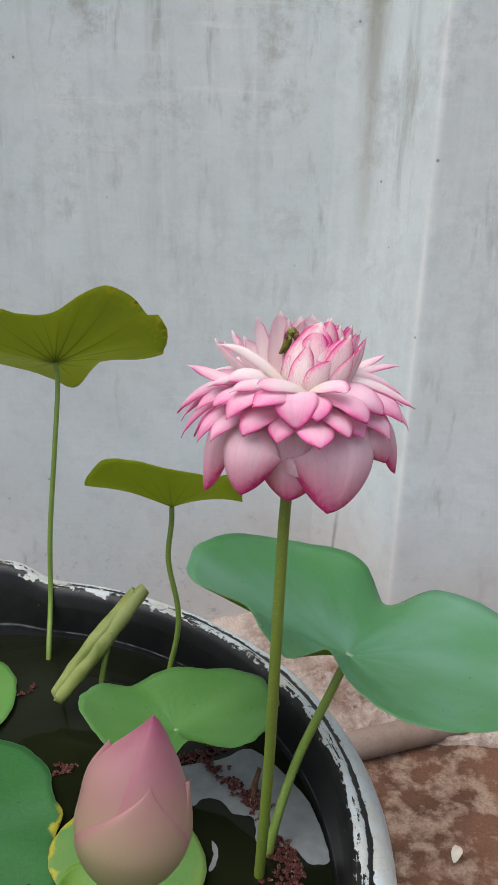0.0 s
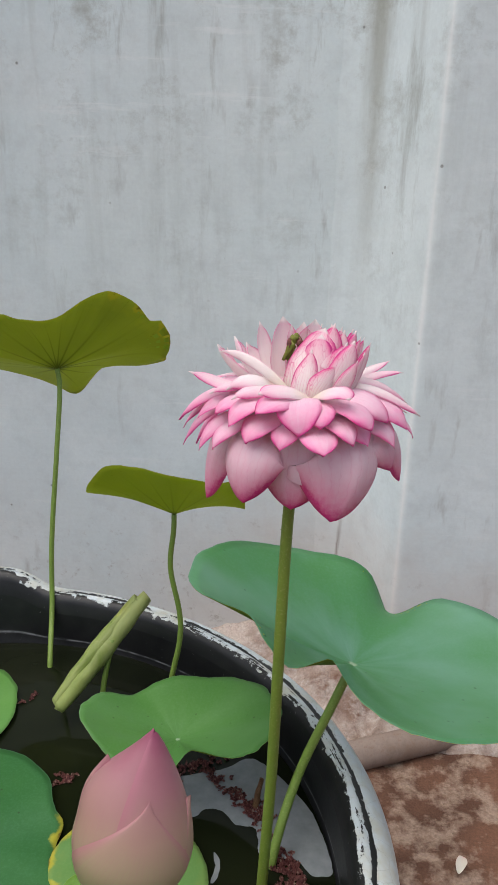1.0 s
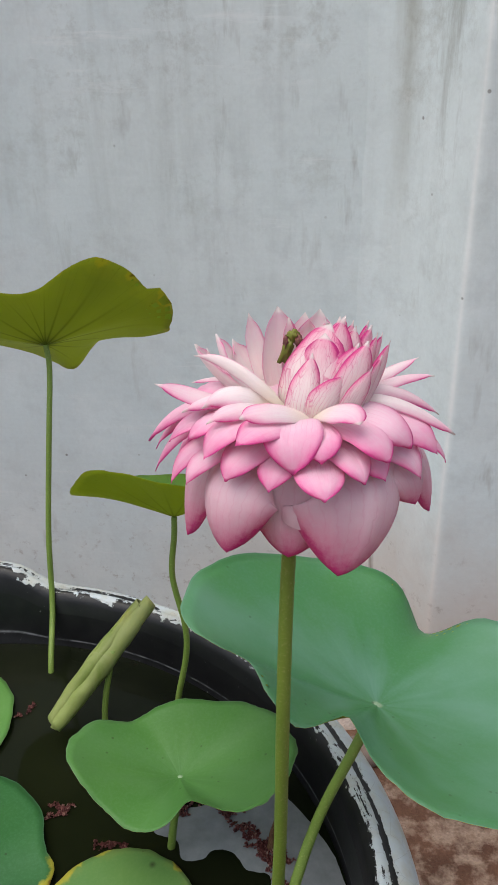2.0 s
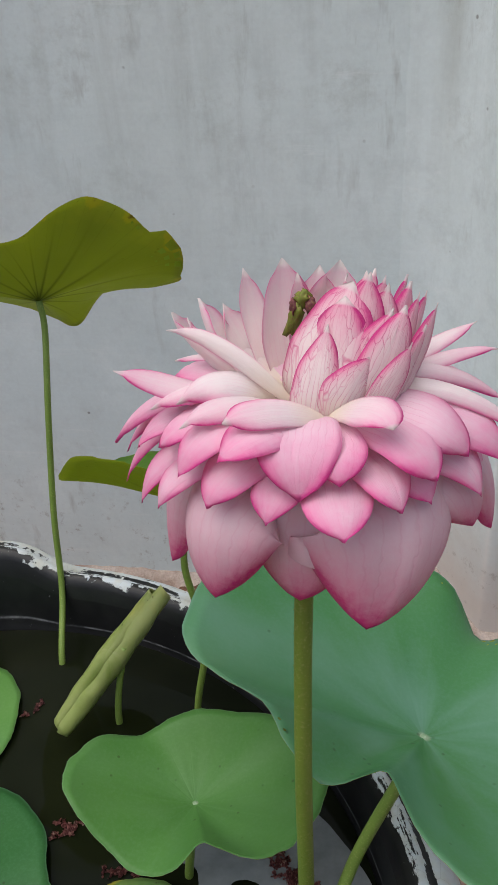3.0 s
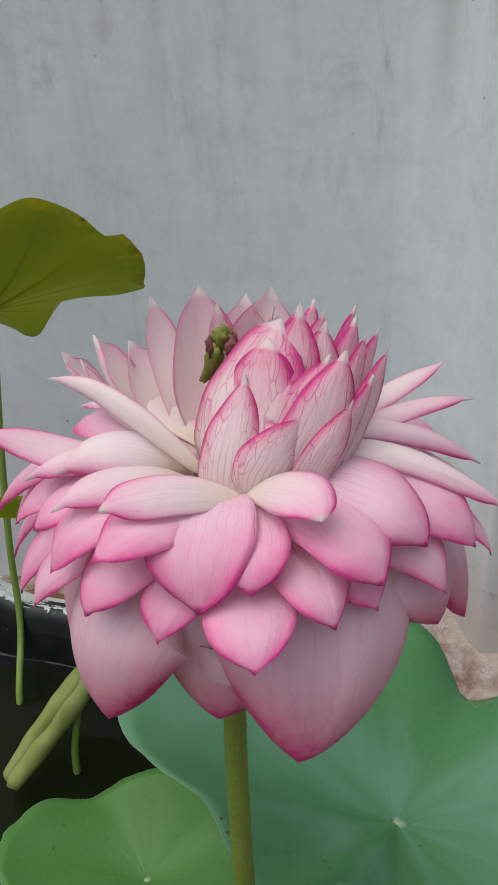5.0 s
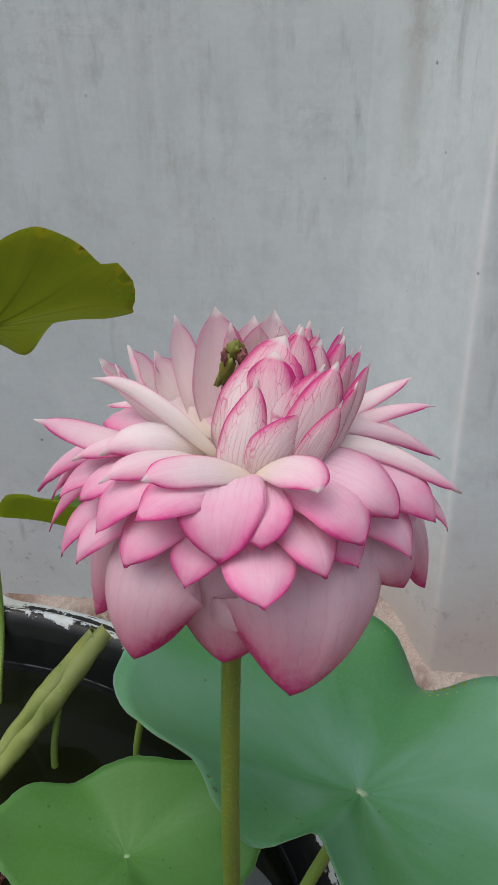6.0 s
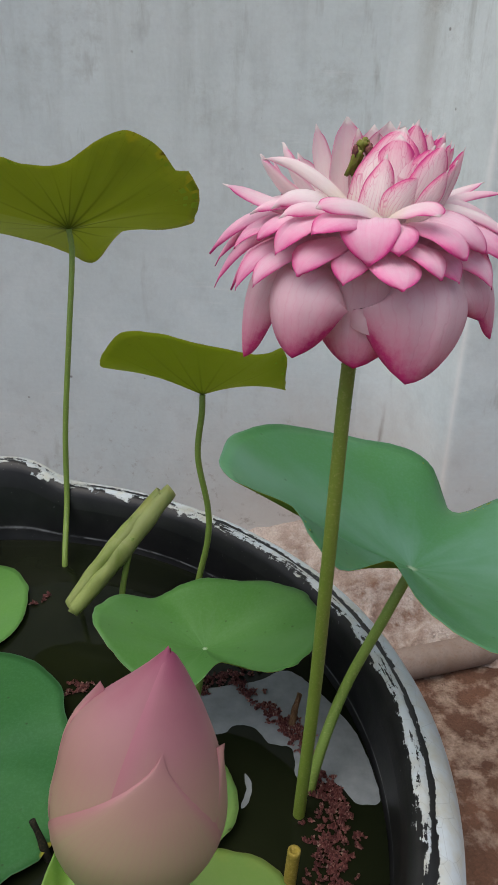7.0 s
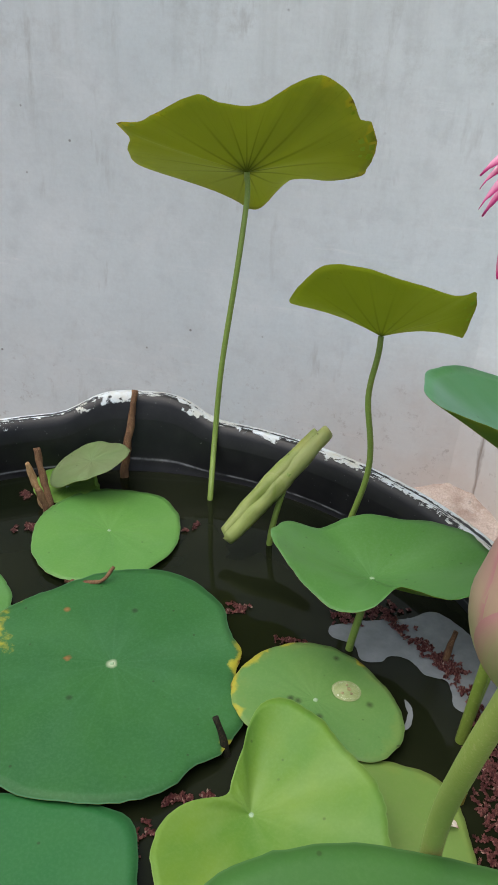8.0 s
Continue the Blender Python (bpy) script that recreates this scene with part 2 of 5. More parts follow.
# ---- materials ----
def leaf_material(name, main, dark, pale, share=0.25, glow=None, veins=0.25, vein_colour=None, spot=(0.55, 0.62, 0.42), rough=0.42, yellow=0.0, blotch=6.0, coat=0.0, patches=(), spec=0.30, spot_r=0.028, ray_sheen=0.12, marks=()):
    m, node, link, bsdf, nt = material(name)
    uv = node("ShaderNodeUVMap")
    sep = node("ShaderNodeSeparateXYZ")
    link(uv.outputs[0], sep.inputs[0])
    q = sep.outputs[1]
    vec = coords(node, link, "Object")
    plan = node("ShaderNodeSeparateXYZ")
    link(vec, plan.inputs[0])
    th = maths(nt, link, "DIVIDE", maths(nt, link, "ARCTAN2", plan.outputs[1], plan.outputs[0]), 6.28319)
    big = noise_of(node, link, vec, blotch * 2.2, 3)
    fine = noise_of(node, link, vec, 420.0, 5, 0.65)
    col = mix(nt, node, link, grey_ramp(node, link, big, 0.34, 0.66), main, dark)
    col = mix(nt, node, link, grey_ramp(node, link, fine, 0.45, 0.8, 0.0, 0.22), col, pale)
    # sheen of the leaf, painted as uneven pale rays
    ring = node("ShaderNodeCombineXYZ")
    turn = maths(nt, link, "MULTIPLY", th, 6.28319)
    link(maths(nt, link, "MULTIPLY", maths(nt, link, "SINE", turn), 1.5), ring.inputs[0])
    link(maths(nt, link, "MULTIPLY", maths(nt, link, "COSINE", turn), 1.5), ring.inputs[1])
    link(maths(nt, link, "MULTIPLY", q, 1.8), ring.inputs[2])
    sheen_rays = grey_ramp(node, link, noise_of(node, link, ring.outputs[0], 1.0, 3, 0.5), 0.42, 0.75, 0.0, ray_sheen)
    col = mix(nt, node, link, sheen_rays, col, pale)
    # veins run out from the stalk and fork towards the margin
    def rays(n, w, shift=0.0):
        t = maths(nt, link, "MULTIPLY_ADD", th, float(n), shift)
        f = maths(nt, link, "PINGPONG", t, 0.5)
        d = maths(nt, link, "MULTIPLY", f, maths(nt, link, "MULTIPLY_ADD", q, 1.0, 0.06))
        return grey_ramp(node, link, d, 0.0, w, 1.0, 0.0)
    main_v = maths(nt, link, "MULTIPLY", rays(17, 0.034 if veins < 0.3 else 0.060), grey_ramp(node, link, q, 0.05, 0.80, 1.0, 0.10))
    fork = maths(nt, link, "MULTIPLY", rays(34, 0.03, 0.5), grey_ramp(node, link, q, 0.45, 0.7, 0.0, 0.18))
    v = maths(nt, link, "MAXIMUM", main_v, fork)
    col = mix(nt, node, link, maths(nt, link, "MULTIPLY", v, veins), col, vein_colour or pale)
    col = mix(nt, node, link, grey_ramp(node, link, q, spot_r * 0.3, spot_r, 0.9, 0.0), col, spot)
    col = mix(nt, node, link, grey_ramp(node, link, q, 0.990, 0.996, 0.0, 0.5), col, pale)
    if yellow:
        edge = grey_ramp(node, link, maths(nt, link, "ADD", q, maths(nt, link, "MULTIPLY", maths(nt, link, "SUBTRACT", noise_of(node, link, vec, 45.0, 4), 0.5), 0.7)), 0.88, 1.04)
        col = mix(nt, node, link, maths(nt, link, "MULTIPLY", edge, yellow), col, (0.45, 0.38, 0.05))
        burnt = grey_ramp(node, link, noise_of(node, link, vec, 130.0, 3), 0.66, 0.7)
        burnt = maths(nt, link, "MULTIPLY", burnt, grey_ramp(node, link, q, 0.93, 0.98))
        col = mix(nt, node, link, burnt, col, (0.05, 0.03, 0.012))
    through_leaf = mix(nt, node, link, maths(nt, link, "MULTIPLY", v, veins), glow, tuple(c * c for c in vein_colour)) if glow else main
    if glow:
        through_leaf = mix(nt, node, link, grey_ramp(node, link, big, 0.40, 0.62, 0.0, 0.25), through_leaf, tuple(c * 0.6 for c in glow))
        through_leaf = mix(nt, node, link, grey_ramp(node, link, q, spot_r * 0.3, spot_r * 1.6, 0.92, 0.0), through_leaf, (0.01, 0.02, 0.001))
        through_leaf = mix(nt, node, link, grey_ramp(node, link, maths(nt, link, "MULTIPLY_ADD", noise_of(node, link, vec, 60.0, 3), 0.06, q), 1.018, 1.04, 0.0, 0.6), through_leaf, (0.06, 0.035, 0.004))
    ragged = maths(nt, link, "MULTIPLY_ADD", noise_of(node, link, vec, 75.0, 4, 0.6), 0.32, -0.16)
    for at, width, deep in patches:
        near = maths(nt, link, "PINGPONG", maths(nt, link, "SUBTRACT", th, at), 0.5)
        inner = maths(nt, link, "ADD", maths(nt, link, "SUBTRACT", 1.0, q), maths(nt, link, "MULTIPLY", near, deep / width))
        d = maths(nt, link, "ADD", inner, maths(nt, link, "MULTIPLY", ragged, deep * 6))
        ripe, burnt = grey_ramp(node, link, d, deep * 0.6, deep, 0.8, 0.0), grey_ramp(node, link, d, deep * -0.1, deep * 0.25, 0.85, 0.0)
        col = mix(nt, node, link, burnt, mix(nt, node, link, ripe, col, (0.50, 0.44, 0.04)), (0.16, 0.07, 0.02))
        if glow:
            through_leaf = mix(nt, node, link, burnt, mix(nt, node, link, ripe, through_leaf, (0.42, 0.30, 0.004)), (0.06, 0.025, 0.002))
    # blemishes: a dark or ringed mark at x, y from the leaf's eye
    for x, y, r, ringed in marks:
        far = node("ShaderNodeVectorMath")
        far.operation = "DISTANCE"
        link(vec, far.inputs[0])
        far.inputs[1].default_value = (x, y, 0.0)
        d = maths(nt, link, "MULTIPLY_ADD", maths(nt, link, "SUBTRACT", noise_of(node, link, vec, 300.0, 1), 0.5), r * 0.7, far.outputs["Value"])
        col = mix(nt, node, link, grey_ramp(node, link, d, r * 0.66, r * 0.72, 0.97, 0.0), col, (0.07, 0.035, 0.012) if ringed else (0.018, 0.016, 0.010))
        if ringed:
            col = mix(nt, node, link, grey_ramp(node, link, d, r * 0.40, r * 0.46, 0.95, 0.0), col, (0.34, 0.17, 0.06))
    speck = node("ShaderNodeTexVoronoi", Scale=85.0)
    link(vec, speck.inputs["Vector"])
    keep = grey_ramp(node, link, noise_of(node, link, vec, 31.0, 1), 0.52, 0.58)
    dots = maths(nt, link, "MULTIPLY", grey_ramp(node, link, speck.outputs["Distance"], 0.06, 0.12, 1.0, 0.0), keep)
    col = mix(nt, node, link, maths(nt, link, "MULTIPLY", dots, 0.55), col, (0.03, 0.03, 0.012))
    link(col, bsdf.inputs["Base Color"])
    link(grey_ramp(node, link, fine, 0.3, 0.8, rough - 0.08, rough + 0.14), bsdf.inputs["Roughness"])
    bsdf.inputs["Specular IOR Level"].default_value = spec
    bsdf.inputs["Coat Weight"].default_value = coat
    bsdf.inputs["Coat Roughness"].default_value = 0.35
    hgt = maths(nt, link, "ADD", maths(nt, link, "MULTIPLY", v, -1.2 * veins), maths(nt, link, "MULTIPLY", noise_of(node, link, vec, 60.0, 4), 0.8))
    bump(node, link, bsdf, hgt, 0.35, 0.0012)
    thin(nt, node, link, bsdf, through_leaf, share)
    return m


def petal_material(name, pale, pink, deep, edge_w=0.5, tip_w=0.6, veins=0.2, share=0.35, net=0.0, mottled=0.25, rough=0.5, base=None, tip_pow=4.5, rim=0.5, edge_pow=3.0):
    m, node, link, bsdf, nt = material(name)
    uv = node("ShaderNodeUVMap")
    sep = node("ShaderNodeSeparateXYZ")
    link(uv.outputs[0], sep.inputs[0])
    u, v = sep.outputs[0], sep.outputs[1]
    info = node("ShaderNodeObjectInfo")
    vec = coords(node, link, "Object")
    big = noise_of(node, link, vec, 110.0, 4)
    fine = noise_of(node, link, vec, 900.0, 4, 0.6)
    e = maths(nt, link, "ABSOLUTE", maths(nt, link, "MULTIPLY_ADD", u, 2.0, -1.0))
    wob = maths(nt, link, "MULTIPLY", maths(nt, link, "SUBTRACT", big, 0.5), mottled)
    side = maths(nt, link, "POWER", e, edge_pow)
    edge = maths(nt, link, "MULTIPLY", side, maths(nt, link, "MULTIPLY_ADD", maths(nt, link, "POWER", v, 1.5), edge_w, edge_w * 0.04))
    # the flush of the tip leaves the midrib pale
    tip = maths(nt, link, "MULTIPLY", maths(nt, link, "POWER", v, tip_pow), maths(nt, link, "MULTIPLY_ADD", side, tip_w * 0.45, tip_w * 0.55))
    flush = maths(nt, link, "ADD", edge, tip, clamp=True)
    f = maths(nt, link, "ADD", flush, maths(nt, link, "MULTIPLY", wob, maths(nt, link, "MULTIPLY_ADD", v, 0.9, 0.1)), clamp=True)
    grain = noise_of(node, link, vec, 330.0, 5, 0.65)
    f = maths(nt, link, "ADD", f, maths(nt, link, "MULTIPLY", maths(nt, link, "SUBTRACT", grain, 0.5), maths(nt, link, "MULTIPLY_ADD", f, 0.55, 0.10)), clamp=True)
    # fibres: the flush runs down the petal in uneven streaks
    lane = node("ShaderNodeCombineXYZ")
    link(maths(nt, link, "MULTIPLY_ADD", u, 9.0, maths(nt, link, "MULTIPLY", info.outputs["Random"], 60.0)), lane.inputs[0])
    link(maths(nt, link, "MULTIPLY", v, 1.6), lane.inputs[1])
    fibre = noise_of(node, link, lane.outputs[0], 1.0, 4, 0.6)
    f = maths(nt, link, "ADD", f, maths(nt, link, "MULTIPLY", maths(nt, link, "SUBTRACT", fibre, 0.5), maths(nt, link, "MULTIPLY_ADD", v, 0.34, 0.06)), clamp=True)
    f = maths(nt, link, "ADD", f, maths(nt, link, "MULTIPLY_ADD", info.outputs["Random"], 0.16, -0.08), clamp=True)
    col = ramp(node, link, f, [(0.0, pale), (0.55, pink), (1.0, deep)])
    if base:
        col = mix(nt, node, link, grey_ramp(node, link, v, 0.02, 0.42, 0.8, 0.0), col, base)
    # long veins, and a net of stretched cells towards the margin and the tip
    warp = noise_of(node, link, vec, 130.0, 2)
    spread = maths(nt, link, "MULTIPLY", maths(nt, link, "SUBTRACT", u, 0.5), 11.0)
    spread = maths(nt, link, "ADD", spread, maths(nt, link, "MULTIPLY", warp, 1.1))
    line = grey_ramp(node, link, maths(nt, link, "PINGPONG", spread, 0.5), 0.0, 0.10, 1.0, 0.0)
    line = maths(nt, link, "MULTIPLY", line, grey_ramp(node, link, v, 0.05, 0.45, 0.15, 1.0))
    if net:
        grid = node("ShaderNodeCombineXYZ")
        link(maths(nt, link, "ADD", maths(nt, link, "MULTIPLY_ADD", u, 9.0, maths(nt, link, "MULTIPLY", info.outputs["Random"], 40.0)), maths(nt, link, "MULTIPLY", warp, 1.4)), grid.inputs[0])
        link(maths(nt, link, "MULTIPLY_ADD", v, 5.5, maths(nt, link, "MULTIPLY", maths(nt, link, "POWER", e, 2.0), -1.6)), grid.inputs[1])
        cell = node("ShaderNodeTexVoronoi", Scale=1.0)
        cell.feature = "DISTANCE_TO_EDGE"
        link(grid.outputs[0], cell.inputs["Vector"])
        web = grey_ramp(node, link, cell.outputs["Distance"], 0.0, 0.055, 1.0, 0.0)
        zone = maths(nt, link, "MULTIPLY", grey_ramp(node, link, maths(nt, link, "ADD", maths(nt, link, "MULTIPLY", e, 0.9), maths(nt, link, "MULTIPLY", v, 0.7)), 0.55, 1.15), net)
        line = maths(nt, link, "MULTIPLY", line, grey_ramp(node, link, v, 0.3, 0.62, 1.0, 0.25))
        line = maths(nt, link, "MAXIMUM", line, maths(nt, link, "MULTIPLY", web, zone))
    col = mix(nt, node, link, maths(nt, link, "MULTIPLY", line, veins), col, deep)
    col = mix(nt, node, link, grey_ramp(node, link, fine, 0.5, 0.9, 0.0, 0.15), col, pale)
    # a narrow deep margin, broken here and there
    hem = maths(nt, link, "MULTIPLY", grey_ramp(node, link, maths(nt, link, "MULTIPLY_ADD", wob, 0.25, e), 0.87, 0.985), grey_ramp(node, link, v, 0.12, 0.55, 0.0, rim))
    col = mix(nt, node, link, hem, col, deep)
    white = grey_ramp(node, link, v, 0.972, 0.99, 0.0, 0.9)
    col = mix(nt, node, link, white, col, (0.92, 0.86, 0.82) if net > 0.25 else deep)
    link(col, bsdf.inputs["Base Color"])
    bsdf.inputs["Roughness"].default_value = rough
    bsdf.inputs["Specular IOR Level"].default_value = 0.22
    bsdf.inputs["Sheen Weight"].default_value = 0.12
    hgt = maths(nt, link, "ADD", maths(nt, link, "MULTIPLY", line, min(0.5, veins * 1.5)), maths(nt, link, "ADD", maths(nt, link, "MULTIPLY", fine, 0.15), maths(nt, link, "ADD", maths(nt, link, "MULTIPLY", big, 0.9), maths(nt, link, "MULTIPLY", fibre, 1.1))))
    bump(node, link, bsdf, hgt, 0.60, 0.0005)
    thin(nt, node, link, bsdf, col, share)
    return m


def stalk_material(name, main, pale, dark):
    m, node, link, bsdf, nt = material(name)
    vec = coords(node, link, "Object", (1, 1, 0.25))
    col = mix(nt, node, link, grey_ramp(node, link, noise_of(node, link, vec, 60.0, 3), 0.3, 0.7), main, dark)
    col = mix(nt, node, link, grey_ramp(node, link, noise_of(node, link, coords(node, link), 700.0, 3), 0.55, 0.75, 0.0, 0.6), col, pale)
    link(col, bsdf.inputs["Base Color"])
    bsdf.inputs["Roughness"].default_value = 0.5
    bump(node, link, bsdf, noise_of(node, link, coords(node, link), 900.0, 3), 0.4, 0.0006)
    return m


def rough_material(name, a, b, scale, c=None, rough=0.85, bump_d=0.004, stretch=(1, 1, 1), strength=0.6):
    m, node, link, bsdf, nt = material(name)
    vec = coords(node, link, "Object", stretch)
    n1, n2 = noise_of(node, link, vec, scale, 6, 0.62), noise_of(node, link, vec, scale * 9, 5, 0.65)
    col = mix(nt, node, link, grey_ramp(node, link, n1, 0.38, 0.64), a, b)
    if c:
        col = mix(nt, node, link, grey_ramp(node, link, n2, 0.52, 0.7, 0.0, 0.8), col, c)
    col = mix(nt, node, link, 1.0, col, grey_ramp(node, link, n2, 0.2, 0.8, 0.75, 1.15), "MULTIPLY")
    link(col, bsdf.inputs["Base Color"])
    bsdf.inputs["Roughness"].default_value = rough
    bsdf.inputs["Specular IOR Level"].default_value = 0.25
    bump(node, link, bsdf, maths(nt, link, "ADD", n1, maths(nt, link, "MULTIPLY", n2, 0.4)), strength, bump_d)
    return m


def soil_material(name, main, dark, pale, scale, share):
    """Trodden earth or crumbled cement: soft pale blotches, damp patches, a few crumbs."""
    m, node, link, bsdf, nt = material(name)
    vec = coords(node, link)
    wide, mid, fine = noise_of(node, link, vec, scale * 0.6, 4, 0.55), noise_of(node, link, vec, scale * 2.6, 5, 0.62), noise_of(node, link, vec, scale * 22, 4, 0.6)
    col = mix(nt, node, link, grey_ramp(node, link, wide, 0.42, 0.62), main, dark)
    blot = maths(nt, link, "ADD", maths(nt, link, "MULTIPLY", mid, 0.75), maths(nt, link, "MULTIPLY", wide, 0.25))
    col = mix(nt, node, link, grey_ramp(node, link, blot, 0.48, 0.61, 0.0, share), col, pale)
    crumb = node("ShaderNodeTexVoronoi", Scale=scale * 7)
    link(vec, crumb.inputs["Vector"])
    bits = maths(nt, link, "MULTIPLY", grey_ramp(node, link, crumb.outputs["Distance"], 0.12, 0.30, 1.0, 0.0), grey_ramp(node, link, mid, 0.55, 0.62))
    col = mix(nt, node, link, maths(nt, link, "MULTIPLY", bits, 0.5), col, pale)
    col = mix(nt, node, link, 1.0, col, grey_ramp(node, link, fine, 0.25, 0.75, 0.78, 1.18), "MULTIPLY")
    link(col, bsdf.inputs["Base Color"])
    bsdf.inputs["Roughness"].default_value = 0.9
    bsdf.inputs["Specular IOR Level"].default_value = 0.2
    h = maths(nt, link, "ADD", maths(nt, link, "MULTIPLY", mid, 1.0), maths(nt, link, "ADD", maths(nt, link, "MULTIPLY", fine, 0.25), maths(nt, link, "MULTIPLY", bits, 0.3)))
    bump(node, link, bsdf, h, 0.8, 0.012)
    return m


def wall_material(name, cool, warm, light):
    """Old white paint on plaster, weathered by rain that ran down it."""
    m, node, link, bsdf, nt = material(name)
    flat = coords(node, link)
    run = coords(node, link, "Object", (1, 1, 0.07))
    run2 = coords(node, link, "Object", (1, 1, 0.18))
    side = coords(node, link, "Object", (0.12, 1, 1))
    col = mix(nt, node, link, grey_ramp(node, link, noise_of(node, link, flat, 1.1, 3), 0.35, 0.65), cool, warm)
    col = mix(nt, node, link, grey_ramp(node, link, noise_of(node, link, flat, 7.0, 6, 0.62), 0.46, 0.68, 0.0, 0.6), col, light)
    col = mix(nt, node, link, grey_ramp(node, link, noise_of(node, link, flat, 23.0, 6, 0.65), 0.50, 0.72, 0.0, 0.35), col, (0.52, 0.57, 0.575))
    sep = node("ShaderNodeSeparateXYZ")
    link(flat, sep.inputs[0])
    up = grey_ramp(node, link, maths(nt, link, "ADD", sep.outputs[2], maths(nt, link, "MULTIPLY", noise_of(node, link, run, 7.0, 3), 0.55)), 0.42, 1.02)
    streak = grey_ramp(node, link, noise_of(node, link, run, 26.0, 5, 0.6), 0.52, 0.72)
    streak = maths(nt, link, "MULTIPLY", streak, maths(nt, link, "MULTIPLY_ADD", up, 0.24, 0.02))
    col = mix(nt, node, link, streak, col, (0.25, 0.26, 0.22))
    patch = maths(nt, link, "MULTIPLY", grey_ramp(node, link, noise_of(node, link, run2, 17.0, 6, 0.7), 0.57, 0.72), maths(nt, link, "MULTIPLY_ADD", up, 0.6, 0.03))
    col = mix(nt, node, link, patch, col, (0.20, 0.20, 0.155))
    blot = maths(nt, link, "MULTIPLY", grey_ramp(node, link, noise_of(node, link, flat, 10.0, 8, 0.78), 0.53, 0.70), maths(nt, link, "MULTIPLY", up, 0.5))
    col = mix(nt, node, link, blot, col, (0.27, 0.27, 0.22))
    brush = noise_of(node, link, side, 130.0, 4, 0.6)
    col = mix(nt, node, link, 1.0, col, grey_ramp(node, link, brush, 0.3, 0.7, 0.985, 1.012), "MULTIPLY")
    # short smears and scuffs
    short = coords(node, link, "Object", (1, 1, 0.24))
    smear = maths(nt, link, "MULTIPLY", grey_ramp(node, link, noise_of(node, link, short, 30.0, 4, 0.6), 0.60, 0.74), grey_ramp(node, link, noise_of(node, link, flat, 5.0, 2), 0.42, 0.62, 0.06, 0.55))
    col = mix(nt, node, link, smear, col, (0.30, 0.30, 0.27))
    scuff = maths(nt, link, "MULTIPLY", grey_ramp(node, link, noise_of(node, link, side, 40.0, 5, 0.7), 0.59, 0.70), grey_ramp(node, link, noise_of(node, link, flat, 4.0, 2), 0.42, 0.6, 0.08, 0.55))
    col = mix(nt, node, link, scuff, col, (0.84, 0.88, 0.88))
    dull = grey_ramp(node, link, noise_of(node, link, flat, 3.2, 5, 0.6), 0.45, 0.70, 0.0, 0.22)
    col = mix(nt, node, link, dull, col, (0.52, 0.56, 0.555))
    # rain comes down the inner corner; the outer, worn one has its highlight painted pale
    into = maths(nt, link, "ABSOLUTE", maths(nt, link, "SUBTRACT", sep.outputs[0], 0.112))
    drip = maths(nt, link, "MULTIPLY", grey_ramp(node, link, maths(nt, link, "MULTIPLY_ADD", noise_of(node, link, run2, 22.0, 5, 0.7), 0.05, into), 0.022, 0.05, 1.0, 0.0), grey_ramp(node, link, sep.outputs[2], 0.25, 0.80, 0.0, 0.75))
    col = mix(nt, node, link, drip, col, (0.26, 0.25, 0.19))
    # bright ridge line of the outer corner, put into the colour and broken
    worn_highlight = maths(nt, link, "ABSOLUTE", maths(nt, link, "SUBTRACT", sep.outputs[0], 0.1915))
    worn_highlight = grey_ramp(node, link, maths(nt, link, "MULTIPLY_ADD", noise_of(node, link, short, 30.0, 4), 0.008, worn_highlight), 0.0055, 0.0085, 0.7, 0.0)
    col = mix(nt, node, link, worn_highlight, col, (0.86, 0.88, 0.87))
    grain = noise_of(node, link, flat, 170.0, 4, 0.6)
    col = mix(nt, node, link, 1.0, col, grey_ramp(node, link, grain, 0.25, 0.75, 0.968, 1.028), "MULTIPLY")
    cell = node("ShaderNodeTexVoronoi", Scale=24.0)
    link(flat, cell.inputs["Vector"])
    keep = grey_ramp(node, link, noise_of(node, link, flat, 13.0, 1), 0.56, 0.6)
    pit = maths(nt, link, "MULTIPLY", grey_ramp(node, link, cell.outputs["Distance"], 0.035, 0.07, 1.0, 0.0), keep)
    col = mix(nt, node, link, maths(nt, link, "MULTIPLY", pit, 0.65), col, (0.13, 0.12, 0.1))
    # splashed earth along the foot
    low = maths(nt, link, "ADD", sep.outputs[2], maths(nt, link, "MULTIPLY", noise_of(node, link, flat, 6.0, 6, 0.7), 0.30))
    col = mix(nt, node, link, maths(nt, link, "MULTIPLY", span(node, link, low, -0.12, 0.16, 0.80, 0.0), span(node, link, sep.outputs[0], -0.32, 0.02, 0.15, 1.0)), col, (0.58, 0.495, 0.44))
    dirt = maths(nt, link, "MULTIPLY", grey_ramp(node, link, noise_of(node, link, flat, 55.0, 6, 0.75), 0.58, 0.7), span(node, link, low, -0.10, 0.12, 0.5, 0.0))
    col = mix(nt, node, link, dirt, col, (0.22, 0.17, 0.13))
    # a crack in the plaster of the inner corner
    slit = maths(nt, link, "ABSOLUTE", maths(nt, link, "MULTIPLY_ADD", maths(nt, link, "SUBTRACT", noise_of(node, link, run2, 14.0, 5, 0.7), 0.5), 0.030, maths(nt, link, "SUBTRACT", sep.outputs[0], 0.107)))
    slit = maths(nt, link, "MULTIPLY", grey_ramp(node, link, slit, 0.0008, 0.0034, 0.70, 0.0), span(node, link, sep.outputs[2], -0.12, -0.03, 1.0, 0.0))
    col = mix(nt, node, link, slit, col, (0.16, 0.11, 0.08))
